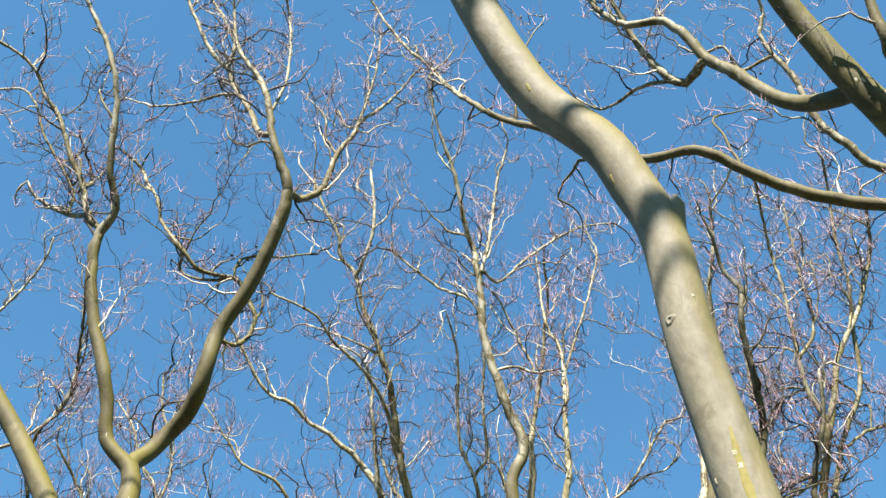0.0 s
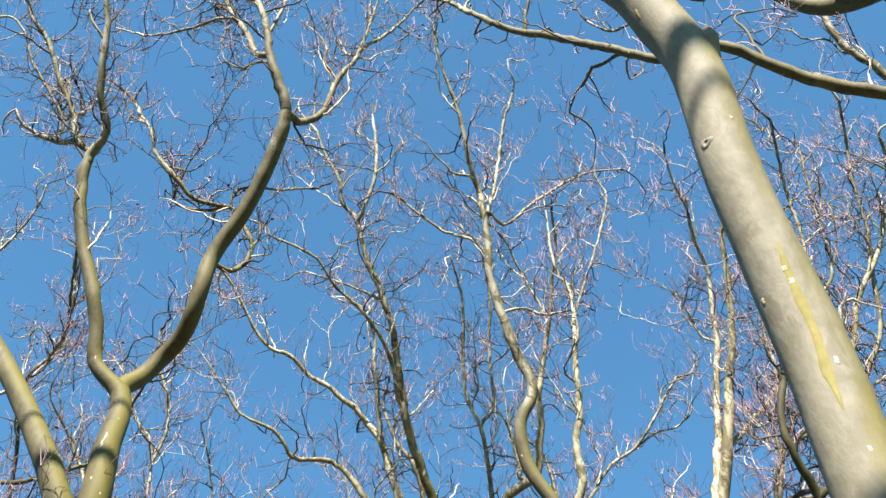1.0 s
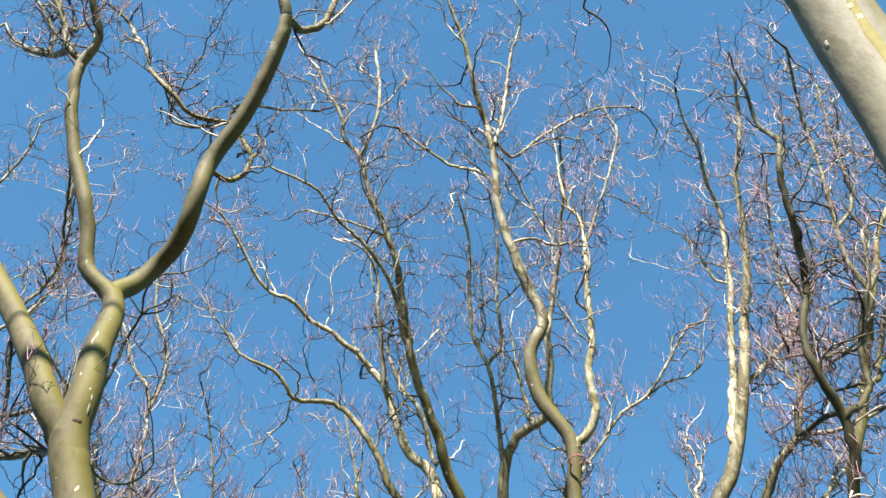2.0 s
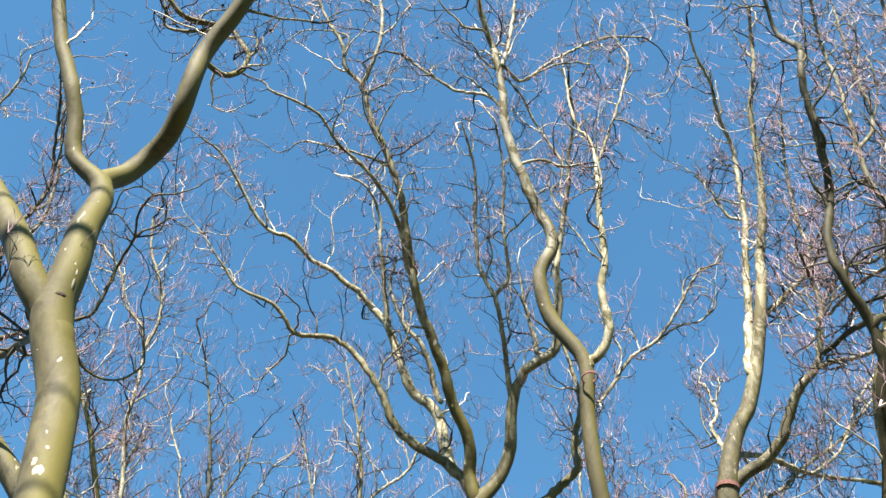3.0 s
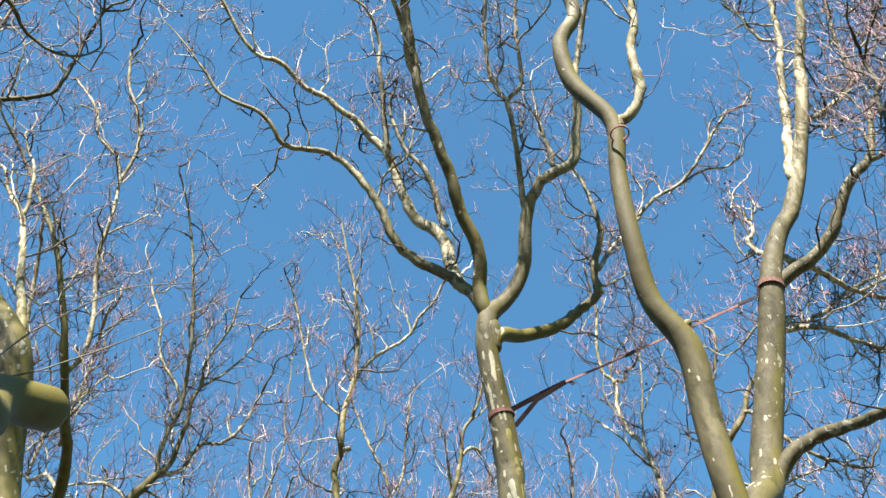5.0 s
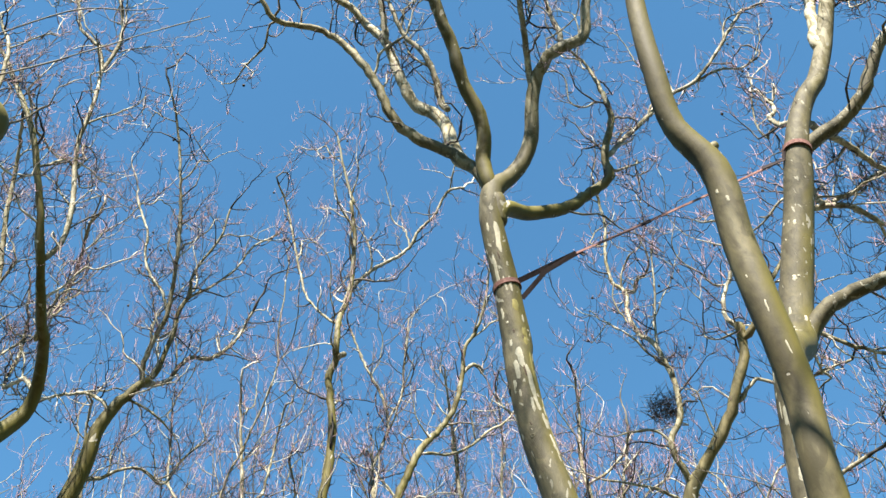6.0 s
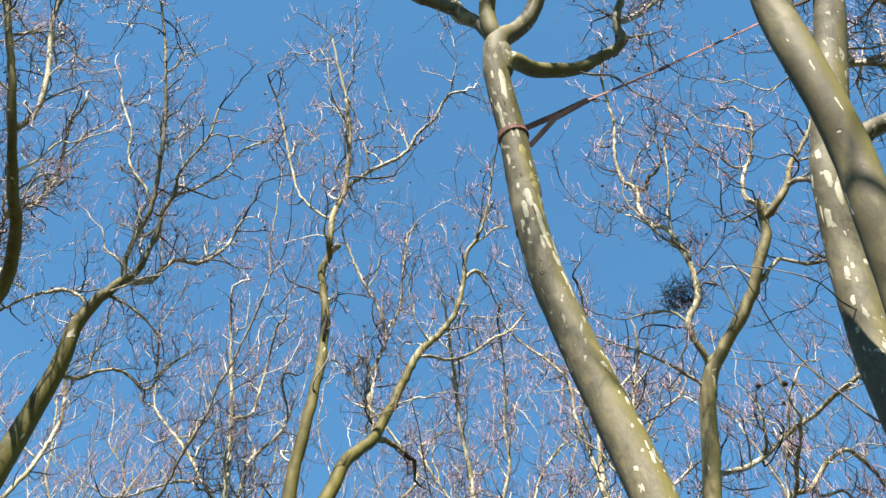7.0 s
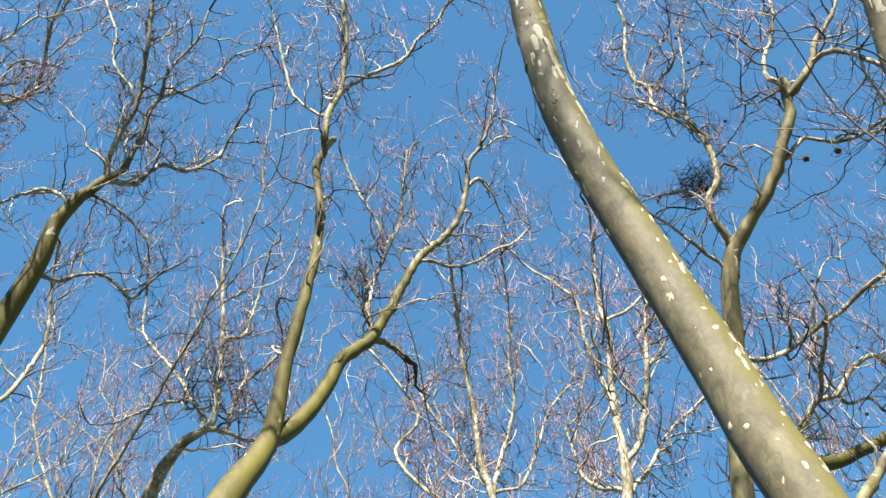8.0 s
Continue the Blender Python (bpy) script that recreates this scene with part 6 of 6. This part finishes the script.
# ---- pigeon nest ----
nest = tagged(new("pigeon_nest"), "untidy platform nest of dark twigs", "nest")
rng = random.Random(77)
pile = Wood()
heart = Vector((1.95, 12.74, 14.10))
for _ in range(150):
    a, rad, h = rng.uniform(0, 2 * math.pi), 0.21 * rng.random() ** 0.75, rng.gauss(0, 0.025)
    c = heart + Vector((rad * math.cos(a), 0.8 * rad * math.sin(a), h + 0.2 * rad))
    d = Vector((-math.sin(a) + rng.gauss(0, 0.7), math.cos(a) + rng.gauss(0, 0.7), rng.gauss(0, 0.5))).normalized() * rng.uniform(0.04, 0.17)
    pile.tube([c - d, c + Vector((rng.gauss(0, 0.012), rng.gauss(0, 0.012), rng.gauss(0, 0.014))), c + d], [0.0022, 0.0034, 0.0018], 3)
for _ in range(34):  # loose sticks standing out of the top
    a, rad = rng.uniform(0, 2 * math.pi), 0.2 * rng.random() ** 0.5
    c = heart + Vector((rad * math.cos(a), 0.8 * rad * math.sin(a), 0.0))
    d = Vector((rng.gauss(0, 0.35), rng.gauss(0, 0.35), 1)).normalized() * rng.uniform(0.14, 0.42)
    pile.tube([c, c + d * 0.5 + Vector((rng.gauss(0, 0.02), rng.gauss(0, 0.02), 0)), c + d], [0.0042, 0.0032, 0.0018], 3)
NESTWOOD = twig_material("nest_twig", (0.03, 0.02, 0.016), (0.07, 0.05, 0.038), (0.15, 0.11, 0.09))
part("nest_platform", pile.mesh("nest_platform", NESTWOOD), nest, kind="stuff")

# two seed balls on long stalks under a thin bough
for x, y, z, dx, dz in ((1.243, 10.372, 9.693, 0.01, 0.13), (1.154, 10.443, 9.773, -0.07, 0.11)):
    ball = part("seed_ball", BALL_MESH, tree_g.ob)
    ball.matrix_parent_inverse = Matrix()
    ball.location = Vector((x, y, z)) - tree_g.ob.location
    stalk = Wood()
    foot = Vector((x, y, z))
    stalk.tube([foot, foot + Vector((dx * 0.3, 0.01, dz * 0.4)), foot + Vector((dx, 0.0, dz))], [0.0015, 0.0018, 0.002], 4)
    part("stalk", stalk.mesh("stalk", BRANCHLET), tree_g.ob)

# ---- bark details ----
flake(tree_a, tree_a_stem, 9.31, 8.56, -10, -22, 21, STRIP, 0.04, "bark_strip", label="olive strip of old bark")
for at, turn, tall, wide in ((9.172, -18, 0.032, 12), (9.114, -16, 0.032, 13), (8.766, -2, 0.04, 9), (9.103, -80, 0.032, 10), (9.919, 11, 0.02, 7), (8.432, -8, 0.027, 8), (8.234, -40, 0.025, 9)):
    flake(tree_a, tree_a_stem, at + tall / 2, at - tall / 2, turn, turn, wide, CREAM, 0.04)
for at, turn, tall, wide in ((11.62, -42, 0.075, 11), (10.77, -66, 0.075, 9)):
    flake(tree_a, tree_a_stem, at + tall / 2, at - tall / 2, turn, turn - 6, wide, STRIP, 0.04, "bark_strip", label="curled brown rag of bark")
knot(tree_a, tree_a_stem, 9.79, -56, 0.018, BARK_SMOOTH, 0.04)
knot(tree_c, tree_c_stem, 12.24, -95, 0.026, BARK_FLAKED, 0.04)
knot(tree_c, tree_c_stem, 11.81, -31, 0.014, BARK_FLAKED, 0.04)
rng = random.Random(91)
for tree, stem, count, low, top, mid, spread in ((tree_c, tree_c_stem, 62, 7.8, 13.1, 52, 17), (tree_c, tree_c_stem, 22, 8.5, 13.9, -30, 45), (tree_g, tree_g_stem, 46, 8.4, 13.7, -30, 45),
                                                 (tree_t, tree_t_stem, 40, 9.5, 13.9, 20, 50), (tree_b, tree_b_stem, 5, 8.9, 10.8, 30, 40), (tree_f, tree_f_stem, 9, 8.7, 13.5, -25, 45)):
    for _ in range(count):
        at, turn = rng.uniform(low, top), rng.gauss(mid, spread)
        tall = rng.choice((0.03, 0.045, 0.065, 0.11)) * rng.uniform(0.7, 1.2)
        flake(tree, stem, at + tall / 2, at - tall / 2, turn, turn + rng.uniform(-4, 4), rng.uniform(6, 17), CREAM, 0.04)
# large fresh patches and the streak over the first fork
for tree, stem, at0, at1, turn0, turn1, wide in ((tree_c, tree_c_stem, 12.50, 12.30, -21, -24, 22), (tree_c, tree_c_stem, 12.16, 12.02, 6, 3, 17), (tree_c, tree_c_stem, 13.96, 13.86, -34, -34, 16),
                                                (tree_g, tree_g_stem, 10.64, 10.54, -36, -34, 17), (tree_g, tree_g_stem, 11.06, 10.92, -54, -50, 26), (tree_g, tree_g_stem, 10.42, 10.33, -41, -44, 14),
                                                (tree_b, tree_b_stem, 11.60, 11.40, 49, 58, 9), (tree_b, tree_b_stem, 12.33, 12.31, 27, 27, 9), (tree_b, tree_b_stem, 11.71, 11.68, -14, -14, 8)):
    flake(tree, stem, at0, at1, turn0, turn1, wide, CREAM, 0.04)
# the peeled stretch of the strapped trunk: clustered fresh patches, old olive bark beside them, eye-shaped scars
for at0, at1, turn0, turn1, wide in ((12.62, 12.40, -2, 2, 30), (12.46, 12.12, 18, 22, 26), (12.34, 12.20, -44, -46, 20), (12.20, 12.02, 22, 27, 22), (12.24, 12.17, -30, -30, 13), (12.02, 11.86, 34, 38, 18),
                                     (12.72, 12.60, -30, -28, 14), (13.66, 13.30, -48, -44, 22), (13.98, 13.62, 2, -2, 30), (13.42, 13.24, 8, 8, 15), (13.14, 13.02, -52, -50, 18), (11.84, 11.70, 40, 42, 14)):
    flake(tree_c, tree_c_stem, at0, at1, turn0, turn1, wide, CREAM, 0.04)
for at0, at1, turn0, turn1, wide in ((12.98, 12.62, 26, 34, 26), (12.60, 12.22, 48, 52, 24), (12.16, 11.74, 60, 62, 20), (13.20, 13.06, 12, 14, 28)):
    flake(tree_c, tree_c_stem, at0, at1, turn0, turn1, wide, STRIP, 0.04, "bark_strip", label="olive strip of old bark")
for at, turn, tall, wide in ((12.86, -16, 0.075, 8), (12.38, 6, 0.11, 9), (13.62, -18, 0.08, 8), (12.76, 16, 0.09, 6), (11.93, -24, 0.03, 8)):
    flake(tree_c, tree_c_stem, at + tall / 2, at - tall / 2, turn, turn + 4, wide, BALL, 0.04, "hollow", 0.002, "dark eye-shaped bark scar")
for at0, at1, turn0, turn1, wide in ((11.30, 11.16, -30, -24, 22), (11.22, 11.04, -8, -4, 20), (11.48, 11.38, -44, -42, 24), (11.36, 11.24, 10, 12, 16), (12.06, 11.94, -20, -18, 20)):
    flake(tree_g, tree_g_stem, at0, at1, turn0, turn1, wide, CREAM, 0.04)
flake(tree_b, tree_b_stem, 11.355, 11.322, 31, 31, 34, BALL, 0.04, "hollow", 0.002, "dark hollow of a lost branch")
